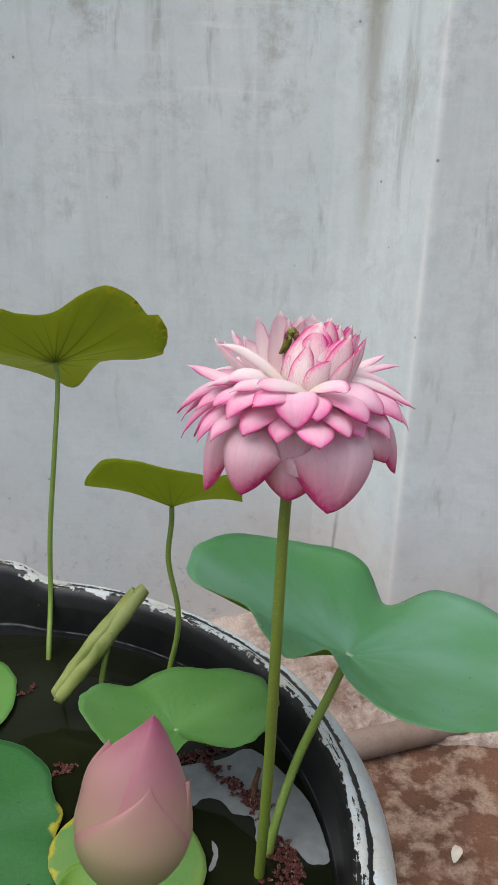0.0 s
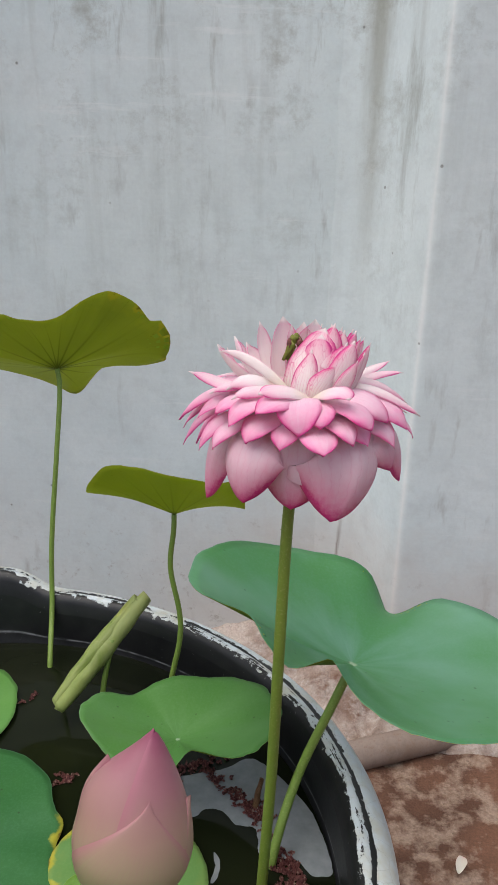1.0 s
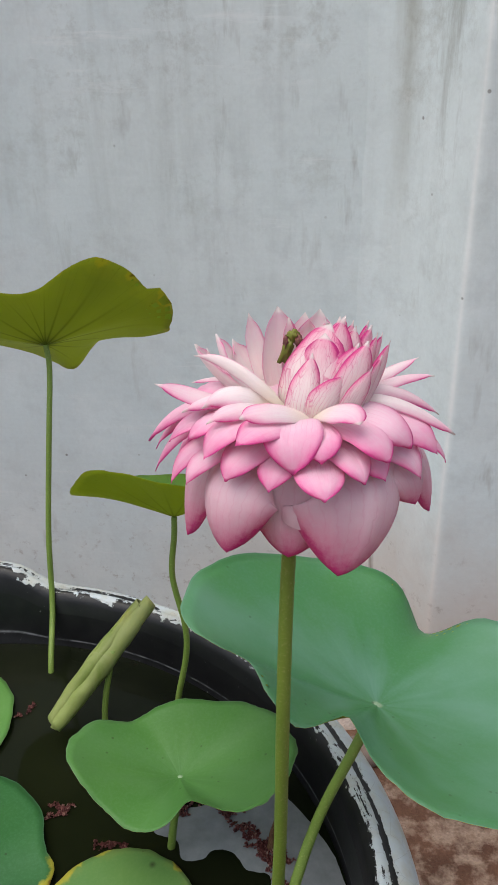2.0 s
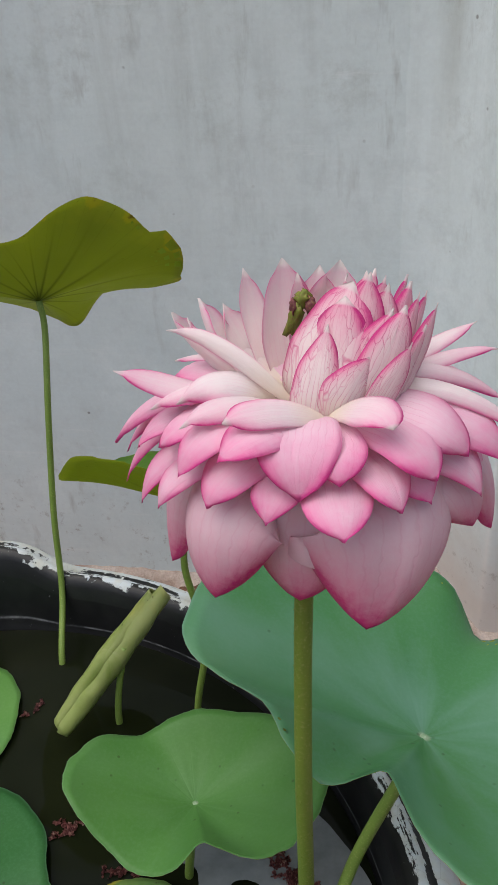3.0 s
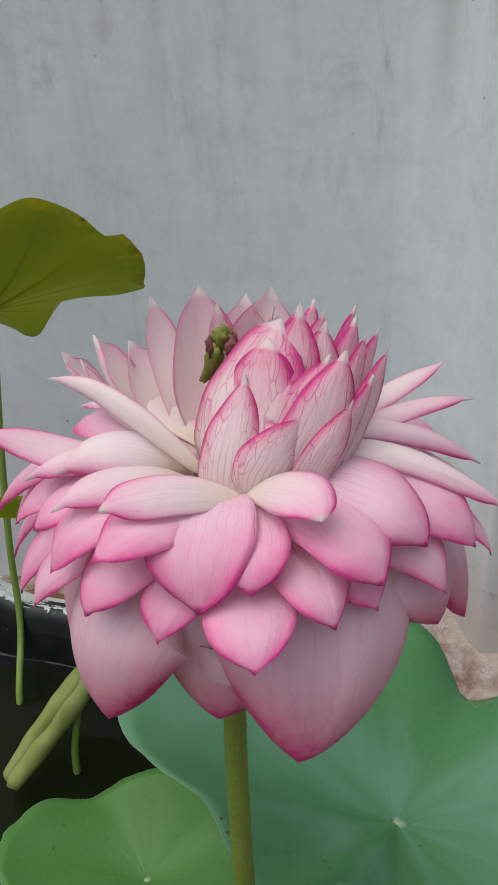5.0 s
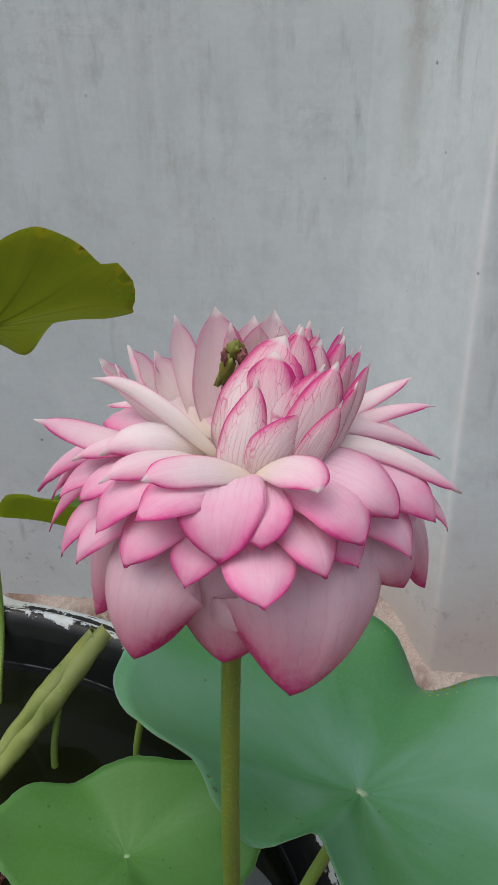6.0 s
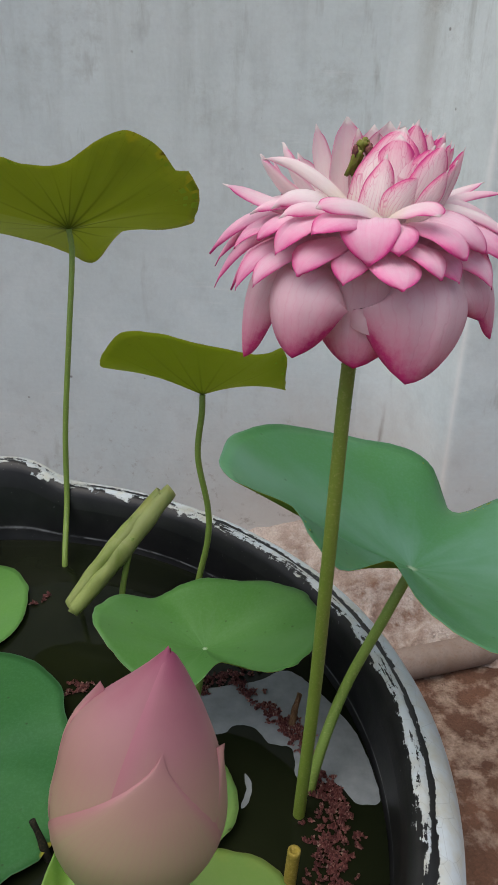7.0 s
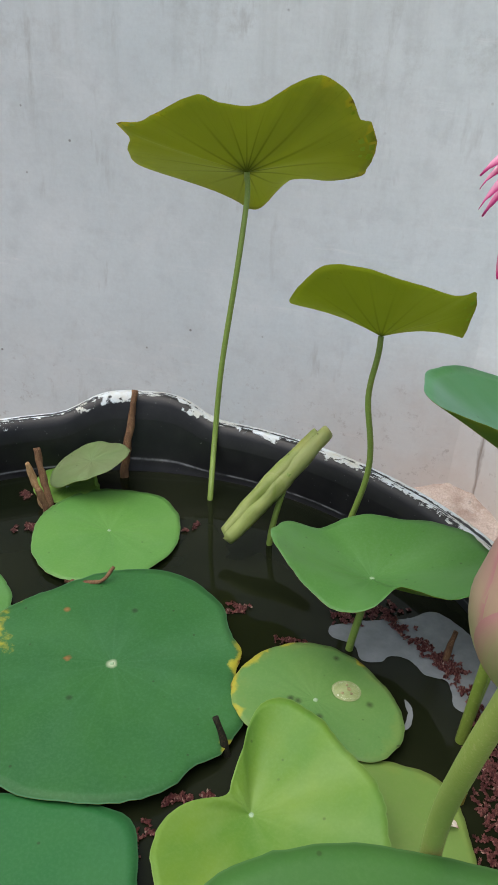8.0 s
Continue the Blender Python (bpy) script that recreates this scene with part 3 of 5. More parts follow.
    # the brighter light towards the east is put into the coat's colour
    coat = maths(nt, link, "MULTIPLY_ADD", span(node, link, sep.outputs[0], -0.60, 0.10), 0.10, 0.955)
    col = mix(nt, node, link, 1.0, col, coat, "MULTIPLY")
    link(col, bsdf.inputs["Base Color"])
    bsdf.inputs["Roughness"].default_value = 0.75
    bsdf.inputs["Specular IOR Level"].default_value = 0.3
    h = maths(nt, link, "ADD", maths(nt, link, "MULTIPLY", brush, 0.05), maths(nt, link, "ADD", noise_of(node, link, flat, 60.0, 5), maths(nt, link, "MULTIPLY", pit, -2.0)))
    bump(node, link, bsdf, h, 0.18, 0.003)
    return m


def tub_material():
    """Black plastic with flaking white paint along the rim; v runs over the lip from inside to outside."""
    m, node, link, bsdf, nt = material("black_plastic_flaked_paint")
    uv = node("ShaderNodeUVMap")
    sep = node("ShaderNodeSeparateXYZ")
    link(uv.outputs[0], sep.inputs[0])
    v = sep.outputs[1]
    vec = coords(node, link)
    place = node("ShaderNodeSeparateXYZ")
    link(vec, place.inputs[0])
    th = maths(nt, link, "FRACT", maths(nt, link, "DIVIDE", maths(nt, link, "ARCTAN2", place.outputs[1], place.outputs[0]), 6.28319))
    along = node("ShaderNodeCombineXYZ")
    turn = maths(nt, link, "MULTIPLY", th, 6.28319)
    link(maths(nt, link, "MULTIPLY", maths(nt, link, "SINE", turn), 4.1), along.inputs[0])
    link(maths(nt, link, "MULTIPLY", maths(nt, link, "COSINE", turn), 4.1), along.inputs[2])
    link(maths(nt, link, "MULTIPLY", v, 9.0), along.inputs[1])
    n1 = noise_of(node, link, along.outputs[0], 3.2, 6, 0.68)
    n2 = noise_of(node, link, vec, 150.0, 5, 0.65)
    flake = maths(nt, link, "ADD", maths(nt, link, "MULTIPLY", n1, 0.62), maths(nt, link, "MULTIPLY", n2, 0.38))
    band = ramp(node, link, v, [(0.0, (0, 0, 0)), (0.30, (0, 0, 0)), (0.385, (0.30, 0.30, 0.30)), (0.46, (0.36, 0.36, 0.36)), (0.505, (0.15, 0.15, 0.15)), (0.55, (0.42, 0.42, 0.42)), (0.72, (0.44, 0.44, 0.44)), (0.85, (0.1, 0.1, 0.1))])
    # the far side has lost most of its paint, the side by the path has kept it
    kept = ramp(node, link, th, [(0.0, (0.30, 0.30, 0.30)), (0.10, (0.26, 0.26, 0.26)), (0.2, (0.10, 0.10, 0.10)), (0.42, (0.05, 0.05, 0.05)), (0.8, (0.1, 0.1, 0.1)), (0.95, (0.3, 0.3, 0.3))])
    amount = maths(nt, link, "ADD", maths(nt, link, "ADD", band, maths(nt, link, "MULTIPLY", kept, band)), flake)
    # towards the path the inner flakes are gone
    bare = maths(nt, link, "MULTIPLY", grey_ramp(node, link, v, 0.485, 0.51, 1.0, 0.0), ramp(node, link, th, [(0.80, (0, 0, 0)), (0.81, (1, 1, 1)), (0.965, (1, 1, 1)), (0.998, (0, 0, 0))]))
    amount = maths(nt, link, "SUBTRACT", amount, maths(nt, link, "MULTIPLY", bare, 0.25))
    # by the wall the paint is left only as ragged patches on the crest
    far = ramp(node, link, th, [(0.13, (0, 0, 0)), (0.17, (1, 1, 1)), (0.44, (1, 1, 1)), (0.48, (0, 0, 0))])
    crest = ramp(node, link, v, [(0.30, (0, 0, 0)), (0.35, (0.31, 0.31, 0.31)), (0.42, (0.39, 0.39, 0.39)), (0.50, (0.37, 0.37, 0.37)), (0.60, (0.34, 0.34, 0.34)), (0.68, (0.2, 0.2, 0.2))])
    chunk = maths(nt, link, "ADD", maths(nt, link, "MULTIPLY", noise_of(node, link, vec, 17.0, 5, 0.6), 0.8), maths(nt, link, "MULTIPLY", n2, 0.2))
    amount = maths(nt, link, "MAXIMUM", amount, maths(nt, link, "ADD", maths(nt, link, "MULTIPLY", far, crest), chunk))
    paint = maths(nt, link, "MULTIPLY", grey_ramp(node, link, amount, 0.865, 0.885), grey_ramp(node, link, maths(nt, link, "MAXIMUM", band, maths(nt, link, "MULTIPLY", far, crest)), 0.0, 0.05))
    n3 = noise_of(node, link, vec, 38.0, 5, 0.6)
    white = mix(nt, node, link, grey_ramp(node, link, n3, 0.4, 0.65), (0.60, 0.66, 0.69), (0.54, 0.54, 0.47))
    crack = node("ShaderNodeTexVoronoi", Scale=55.0)
    crack.feature = "DISTANCE_TO_EDGE"
    link(vec, crack.inputs["Vector"])
    white = mix(nt, node, link, grey_ramp(node, link, crack.outputs["Distance"], 0.0, 0.012, 0.30, 0.0), white, (0.12, 0.12, 0.11))
    black = mix(nt, node, link, grey_ramp(node, link, n3, 0.35, 0.7), (0.006, 0.006, 0.007), (0.016, 0.016, 0.016))
    specks = grey_ramp(node, link, noise_of(node, link, vec, 260.0, 2), 0.72, 0.75)
    black = mix(nt, node, link, maths(nt, link, "MULTIPLY", specks, 0.35), black, (0.35, 0.35, 0.33))
    scum = maths(nt, link, "MULTIPLY", grey_ramp(node, link, maths(nt, link, "ABSOLUTE", maths(nt, link, "SUBTRACT", v, 0.247)), 0.0015, 0.004, 0.75, 0.0), grey_ramp(node, link, n1, 0.38, 0.56))
    black = mix(nt, node, link, scum, black, (0.30, 0.31, 0.32))
    link(mix(nt, node, link, paint, black, white), bsdf.inputs["Base Color"])
    link(mix(nt, node, link, paint, (0.44, 0.44, 0.44), (0.6, 0.6, 0.6)), bsdf.inputs["Roughness"])
    bsdf.inputs["Specular IOR Level"].default_value = 0.5
    h = maths(nt, link, "ADD", maths(nt, link, "MULTIPLY", paint, 0.7), maths(nt, link, "MULTIPLY", n2, 0.25))
    bump(node, link, bsdf, h, 0.5, 0.0012)
    return m


def water_material():
    m, node, link, bsdf, nt = material("still_murky_water")
    vec = coords(node, link)
    link(mix(nt, node, link, grey_ramp(node, link, noise_of(node, link, vec, 6.0, 3), 0.35, 0.7), (0.0050, 0.0072, 0.0031), (0.0125, 0.0150, 0.0068)), bsdf.inputs["Base Color"])
    bsdf.inputs["Roughness"].default_value = 0.03
    bsdf.inputs["IOR"].default_value = 1.33
    bsdf.inputs["Specular IOR Level"].default_value = 0.26
    bump(node, link, bsdf, noise_of(node, link, vec, 14.0, 2), 0.05, 0.002)
    return m


def azolla_material():
    m, node, link, bsdf, nt = material("red_floating_fern")
    geo = node("ShaderNodeNewGeometry")
    col = ramp(node, link, geo.outputs["Random Per Island"], [(0.0, (0.045, 0.012, 0.012)), (0.4, (0.130, 0.036, 0.034)), (0.8, (0.230, 0.080, 0.070)), (0.96, (0.34, 0.16, 0.13)), (1.0, (0.45, 0.34, 0.26))])
    link(col, bsdf.inputs["Base Color"])
    bsdf.inputs["Roughness"].default_value = 0.6
    bump(node, link, bsdf, noise_of(node, link, coords(node, link), 900.0, 3), 0.5, 0.0008)
    thin(nt, node, link, bsdf, col, 0.2)
    return m


def bud_material():
    m, node, link, bsdf, nt = material("bud_petal_cream_to_pink")
    uv = node("ShaderNodeUVMap")
    sep = node("ShaderNodeSeparateXYZ")
    link(uv.outputs[0], sep.inputs[0])
    u, v = sep.outputs[0], sep.outputs[1]
    vec = coords(node, link)
    n = noise_of(node, link, vec, 45.0, 4)
    t = maths(nt, link, "ADD", v, maths(nt, link, "MULTIPLY", maths(nt, link, "SUBTRACT", n, 0.5), 0.25))
    col = ramp(node, link, t, [(0.05, (0.29, 0.33, 0.13)), (0.34, (0.36, 0.30, 0.175)), (0.55, (0.40, 0.25, 0.19)), (0.78, (0.37, 0.16, 0.18)), (1.0, (0.27, 0.05, 0.11))])
    e = maths(nt, link, "ABSOLUTE", maths(nt, link, "MULTIPLY_ADD", u, 2.0, -1.0))
    col = mix(nt, node, link, grey_ramp(node, link, e, 0.72, 1.0, 0.0, 0.60), col, (0.42, 0.13, 0.19))
    line = grey_ramp(node, link, maths(nt, link, "PINGPONG", maths(nt, link, "MULTIPLY", u, 24.0), 0.5), 0.0, 0.16, 0.10, 0.0)
    col = mix(nt, node, link, line, col, (0.42, 0.14, 0.2))
    link(col, bsdf.inputs["Base Color"])
    bsdf.inputs["Roughness"].default_value = 0.5
    bump(node, link, bsdf, line, 0.15, 0.0003)
    thin(nt, node, link, bsdf, col, 0.12)
    return m


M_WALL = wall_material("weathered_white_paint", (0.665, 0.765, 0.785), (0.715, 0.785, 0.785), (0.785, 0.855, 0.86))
M_EARTH = soil_material("red_earth", (0.185, 0.093, 0.058), (0.105, 0.053, 0.034), (0.42, 0.31, 0.235), 12.0, 0.72)
M_FOOT = soil_material("dirty_cement", (0.52, 0.425, 0.365), (0.20, 0.115, 0.08), (0.64, 0.57, 0.515), 14.0, 0.55)
M_PIPE = rough_material("dusty_pipe_plastic", (0.31, 0.24, 0.20), (0.23, 0.16, 0.12), 14.0, (0.20, 0.13, 0.095), bump_d=0.001)
M_TUB = tub_material()
M_WATER = water_material()
# grey that stands in for the sky mirrored in the water
M_SKY_PATCH = rough_material("painted_sky_reflection", (0.25, 0.27, 0.285), (0.20, 0.215, 0.225), 9.0, rough=0.3, bump_d=0.0004, strength=0.1)
M_AZOLLA = azolla_material()
M_BUD = bud_material()
M_TOP_BLUE = leaf_material("waxy_blue_green_leaf", (0.080, 0.268, 0.104), (0.074, 0.252, 0.072), (0.22, 0.42, 0.32), 0.24, veins=0.10, rough=0.38, spec=0.42, ray_sheen=0.60)
M_TOP_MID = leaf_material("fresh_green_leaf", (0.092, 0.250, 0.050), (0.076, 0.220, 0.046), (0.21, 0.40, 0.19), 0.2, veins=0.09, rough=0.42, spec=0.26, ray_sheen=0.18)
M_TOP_DEEP = leaf_material("deep_green_leaf", (0.027, 0.120, 0.031), (0.036, 0.142, 0.033), (0.13, 0.30, 0.16), 0.15, veins=0.08, rough=0.42, spec=0.20, spot_r=0.045, patches=((0.045, 0.034, 0.10), (0.92, 0.012, 0.06), (0.51, 0.07, 0.30)), marks=((-0.036, -0.004, 0.0048, True), (-0.058, 0.051, 0.0030, True), (-0.001, 0.064, 0.0016, False), (-0.019, -0.044, 0.0010, False)))
M_TOP_UNDERPAD = leaf_material("plain_deep_green_leaf", (0.022, 0.132, 0.036), (0.030, 0.150, 0.036), (0.10, 0.26, 0.13), 0.15, veins=0.05, rough=0.42, spec=0.24)
M_TOP_LIME = leaf_material("yellow_green_leaf", (0.140, 0.285, 0.070), (0.11, 0.255, 0.065), (0.26, 0.40, 0.16), 0.22, yellow=0.10, veins=0.05, patches=((0.42, 0.05, 0.11), (0.33, 0.025, 0.07), (0.50, 0.05, 0.11), (0.565, 0.03, 0.13), (0.16, 0.02, 0.07), (0.38, 0.012, 0.06)), marks=((-0.019, -0.003, 0.0042, False), (-0.013, -0.004, 0.0032, False), (0.005, -0.016, 0.0020, False), (0.042, 0.005, 0.0018, False), (0.012, 0.049, 0.0018, False)))
M_TOP_FRESH = leaf_material("light_green_leaf", (0.175, 0.310, 0.036), (0.115, 0.262, 0.038), (0.30, 0.44, 0.15), 0.22, veins=0.05, blotch=9.0, ray_sheen=0.30, marks=((0.026, -0.021, 0.0018, False),))
M_TOP_DULL = leaf_material("dull_green_leaf", (0.065, 0.185, 0.036), (0.055, 0.165, 0.036), (0.14, 0.28, 0.10), 0.2, veins=0.05, spec=0.22)
M_EYE = rough_material("pale_leaf_eye", (0.34, 0.47, 0.30), (0.26, 0.40, 0.22), 240.0, rough=0.5, bump_d=0.0003)
M_TOP_OLIVE = leaf_material("ageing_olive_leaf", (0.185, 0.315, 0.070), (0.16, 0.28, 0.06), (0.30, 0.34, 0.13), 0.25, yellow=0.10, veins=0.04)
M_TOP_BRIGHT = leaf_material("bright_green_leaf", (0.120, 0.300, 0.056), (0.100, 0.270, 0.056), (0.26, 0.43, 0.20), 0.2, veins=0.05, rough=0.38)
M_TOP_GREY = leaf_material("grey_green_leaf", (0.155, 0.240, 0.085), (0.16, 0.205, 0.085), (0.27, 0.34, 0.20), 0.2, veins=0.02, spot=(0.16, 0.24, 0.09), blotch=14.0)
M_TOP_THIN = leaf_material("thin_sunlit_leaf", (0.11, 0.27, 0.05), (0.10, 0.24, 0.05), (0.22, 0.40, 0.15), 0.55, glow=(0.30, 0.43, 0.010), veins=0.5, vein_colour=(0.04, 0.09, 0.02))
M_UNDER = leaf_material("olive_leaf_underside", (0.205, 0.225, 0.050), (0.175, 0.200, 0.040), (0.28, 0.29, 0.09), 0.52, glow=(0.29, 0.36, 0.0050), veins=0.55, vein_colour=(0.055, 0.085, 0.016), spot=(0.08, 0.1, 0.03), spot_r=0.07, rough=0.5, yellow=0.25)
M_UNDER_TALL = leaf_material("olive_leaf_underside_yellowed", (0.205, 0.225, 0.050), (0.175, 0.200, 0.040), (0.28, 0.29, 0.09), 0.52, glow=(0.270, 0.315, 0.0050), veins=0.8, vein_colour=(0.030, 0.055, 0.010), spot=(0.035, 0.045, 0.014), spot_r=0.13, rough=0.5, yellow=0.35,
                             patches=((0.935, 0.016, 0.10), (0.975, 0.012, 0.08), (0.03, 0.016, 0.09), (0.07, 0.012, 0.06), (0.545, 0.02, 0.06), (0.60, 0.008, 0.04), (0.86, 0.008, 0.05)))
M_ROLL = leaf_material("pale_furled_leaf", (0.31, 0.38, 0.105), (0.20, 0.27, 0.055), (0.44, 0.46, 0.21), 0.2, veins=0.0, spot=(0.27, 0.36, 0.085), blotch=16.0, ray_sheen=0.45, yellow=0.22)
M_STALK = stalk_material("green_stalk", (0.195, 0.265, 0.036), (0.36, 0.37, 0.13), (0.145, 0.22, 0.03))
M_STALK2 = stalk_material("pale_green_stalk", (0.22, 0.33, 0.060), (0.38, 0.42, 0.15), (0.17, 0.26, 0.045))
M_STALK3 = stalk_material("milky_green_stalk", (0.30, 0.40, 0.095), (0.42, 0.46, 0.18), (0.26, 0.36, 0.075))
M_DRY = rough_material("dry_brown_stalk", (0.20, 0.11, 0.055), (0.11, 0.055, 0.03), 50.0, (0.32, 0.20, 0.11), bump_d=0.001, stretch=(3, 3, 0.5))
M_PALE_DRY = rough_material("pale_split_stalk", (0.42, 0.27, 0.13), (0.30, 0.16, 0.07), 50.0, (0.52, 0.38, 0.20), bump_d=0.001, stretch=(3, 3, 0.5))
M_DARK_STUB = rough_material("rotten_dark_stalk", (0.018, 0.018, 0.010), (0.010, 0.010, 0.006), 80.0, (0.05, 0.035, 0.014), bump_d=0.0006)
M_YSTUB = rough_material("yellow_cut_stalk", (0.34, 0.25, 0.04), (0.24, 0.19, 0.03), 60.0, (0.40, 0.30, 0.09), bump_d=0.0006)
M_OUTER = petal_material("outer_petal_mauve", (0.95, 0.73, 0.795), (0.89, 0.42, 0.56), (0.72, 0.04, 0.25), 0.30, 1.80, 0.11, 0.40, mottled=0.36, tip_pow=5.5, rim=0.14)
M_SKIRT = petal_material("skirt_petal_pink", (0.985, 0.715, 0.81), (0.96, 0.335, 0.575), (0.88, 0.08, 0.38), 0.78, 0.80, 0.32, 0.36, net=0.24, mottled=0.60, tip_pow=2.7, rim=0.16, edge_pow=3.2)
M_UPPER = petal_material("upper_petal_cream_pink", (0.99, 0.90, 0.89), (0.97, 0.48, 0.66), (0.84, 0.06, 0.36), 0.76, 0.66, 0.20, 0.42, net=0.3, base=(0.95, 0.86, 0.64), tip_pow=3.0, rim=0.45, edge_pow=3.6)
M_TALL = petal_material("tall_petal_cream", (1.0, 0.93, 0.90), (0.98, 0.62, 0.74), (0.84, 0.07, 0.36), 0.62, 0.50, 0.16, 0.50, net=0.3, base=(0.95, 0.88, 0.66), tip_pow=5.0, rim=0.45, edge_pow=5.0)
M_INNER = petal_material("inner_petal_veined", (0.98, 0.845, 0.83), (0.93, 0.31, 0.51), (0.74, 0.040, 0.28), 1.25, 0.66, 0.75, 0.38, net=1.0, base=(0.97, 0.88, 0.72), tip_pow=4.0, rim=0.95, edge_pow=3.4)
M_POD_RED = rough_material("dusky_red_seed_pod", (0.24, 0.07, 0.08), (0.15, 0.05, 0.05), 120.0, (0.26, 0.20, 0.06), rough=0.5, bump_d=0.0008)
M_POD = rough_material("green_seed_pod", (0.17, 0.22, 0.03), (0.24, 0.26, 0.05), 120.0, (0.20, 0.06, 0.06), rough=0.5, bump_d=0.0008)


# ---- ground, wall and foot ----
GROUND = -0.36


def earth(x, y):
    near = max(0.0, 1 - math.hypot(x - 0.3, y - 0.3) / 2.0)
    return GROUND + near * (0.010 * noise.noise(Vector((x * 7, y * 7, 0))) + 0.006 * noise.noise(Vector((x * 28, y * 28, 3))))


def graded(a, b, lo, hi, n_in, n_out):
    """Steps that are fine between lo and hi and coarse beyond."""
    left = [a + (lo - a) * (1 - (1 - k / n_out) ** 3) for k in range(n_out)]
    right = [hi + (b - hi) * (k / n_out) ** 3 for k in range(1, n_out + 1)]
    return left + [lo + (hi - lo) * k / n_in for k in range(n_in + 1)] + right


xs, ys = graded(-40, 40, -0.8, 1.2, 130, 10), graded(-40, 40, -0.9, 0.95, 120, 10)
verts = [(x, y, earth(x, y)) for y in ys for x in xs]
faces = [(j * len(xs) + i, j * len(xs) + i + 1, (j + 1) * len(xs) + i + 1, (j + 1) * len(xs) + i) for j in range(len(ys) - 1) for i in range(len(xs) - 1)]
tagged(new("ground", mesh_from("ground", verts, faces, None, (M_EARTH,))), "bare red-brown earth with pale crumbs, beside the tub", "ground", kind="structure")

WALL_Y, WALL_TOP = 0.83, 1.30


def wall_block(name, x0, x1, y, depth, z0, z1, label, bevel=0.012, wav=0.0012, step=0.02):
    """A plastered block: its front is uneven and its corners are worn round."""
    nx, nz = max(2, int((x1 - x0) / step)), max(2, int((z1 - z0) / step))
    nx, nz = min(nx, 160), min(nz, 100)
    verts, faces = [], []
    for j in range(nz + 1):
        for i in range(nx + 1):
            x, z = x0 + (x1 - x0) * i / nx, z0 + (z1 - z0) * j / nz
            verts.append((x, y + wav * noise.noise(Vector((x * 5, z * 3, 1))) + wav * 0.5 * noise.noise(Vector((x * 21, z * 14, 4))), z))
    for j in range(nz):
        for i in range(nx):
            a = j * (nx + 1) + i
            faces.append((a, a + 1, a + nx + 2, a + nx + 1))
    b = len(verts)
    verts += [(x0, y + depth, z0), (x1, y + depth, z0), (x1, y + depth, z1), (x0, y + depth, z1)]
    bl, br, tl, tr = 0, nx, nz * (nx + 1), nz * (nx + 1) + nx
    faces.append((b + 1, b, b + 3, b + 2))
    faces.append(tuple([b + 3] + [j * (nx + 1) for j in range(nz, -1, -1)] + [b])[::-1])
    faces.append(tuple([b + 1] + [j * (nx + 1) + nx for j in range(nz + 1)] + [b + 2])[::-1])
    faces.append(tuple([b + 2] + [tl + i for i in range(nx, -1, -1)] + [b + 3])[::-1])
    faces.append(tuple([b] + list(range(nx + 1)) + [b + 1])[::-1])
    me = mesh_from(name, verts, faces, None, (M_WALL,), smooth=False)
    ob = tagged(new(name, me), label, "wall", kind="structure")
    if bevel:
        mod = ob.modifiers.new("worn_edges", "BEVEL")
        mod.width, mod.segments, mod.limit_method, mod.angle_limit = bevel, 3, "ANGLE", radians(60)
    return ob


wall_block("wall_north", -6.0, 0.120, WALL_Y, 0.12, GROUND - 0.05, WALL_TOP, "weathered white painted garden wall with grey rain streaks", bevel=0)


def return_wall():
    """The next length of wall stands nearer; a splayed side with a worn edge leads up to it."""
    plan = [(0.030, 0.8360), (0.046, 0.8330), (0.064, 0.8288), (0.082, 0.8240), (0.097, 0.8185), (0.110, 0.8105), (0.121, 0.8000), (0.131, 0.7885), (0.141, 0.7745), (0.152, 0.755), (0.164, 0.731), (0.176, 0.7075), (0.184, 0.6935), (0.1885, 0.6868), (0.193, 0.6828), (0.199, 0.6808), (0.207, 0.6802)]
    plan += [(0.207 + 0.02 * k, 0.6800) for k in range(1, 31)] + [(1.5, 0.678), (6.0, 0.67)]
    nz, verts, faces = 85, [], []
    for j in range(nz + 1):
        z = GROUND - 0.05 + (WALL_TOP - GROUND + 0.05) * j / nz
        for i, (x, y) in enumerate(plan):
            chip = 0.0022 * noise.noise(Vector((0, 3, z * 26))) if 11 < i < 16 else 0.0
            verts.append((x + chip, y + 0.0014 * noise.noise(Vector((x * 6, z * 3, 5))) + 0.0006 * noise.noise(Vector((x * 25, z * 18, 4))) + chip * 0.5, z))
    n = len(plan)
    faces = [(j * n + i, j * n + i + 1, (j + 1) * n + i + 1, (j + 1) * n + i) for j in range(nz) for i in range(n - 1)]
    b = len(verts)
    verts += [(6.0, 0.95, GROUND - 0.05), (0.030, 0.95, GROUND - 0.05), (6.0, 0.95, WALL_TOP), (0.030, 0.95, WALL_TOP)]
    t0 = nz * n
    faces += [(b, b + 1, b + 3, b + 2), tuple([b + 3] + [t0 + i for i in range(n)] + [b + 2])[::-1], tuple([b + 1] + [j * n for j in range(nz + 1)] + [b + 3]), tuple([b] + [j * n + n - 1 for j in range(nz + 1)] + [b + 2])[::-1]]
    tagged(new("wall_north_east", mesh_from("wall_north_east", verts, faces, None, (M_WALL,))), "nearer length of white painted wall with a worn splayed edge", "wall", kind="structure")


return_wall()

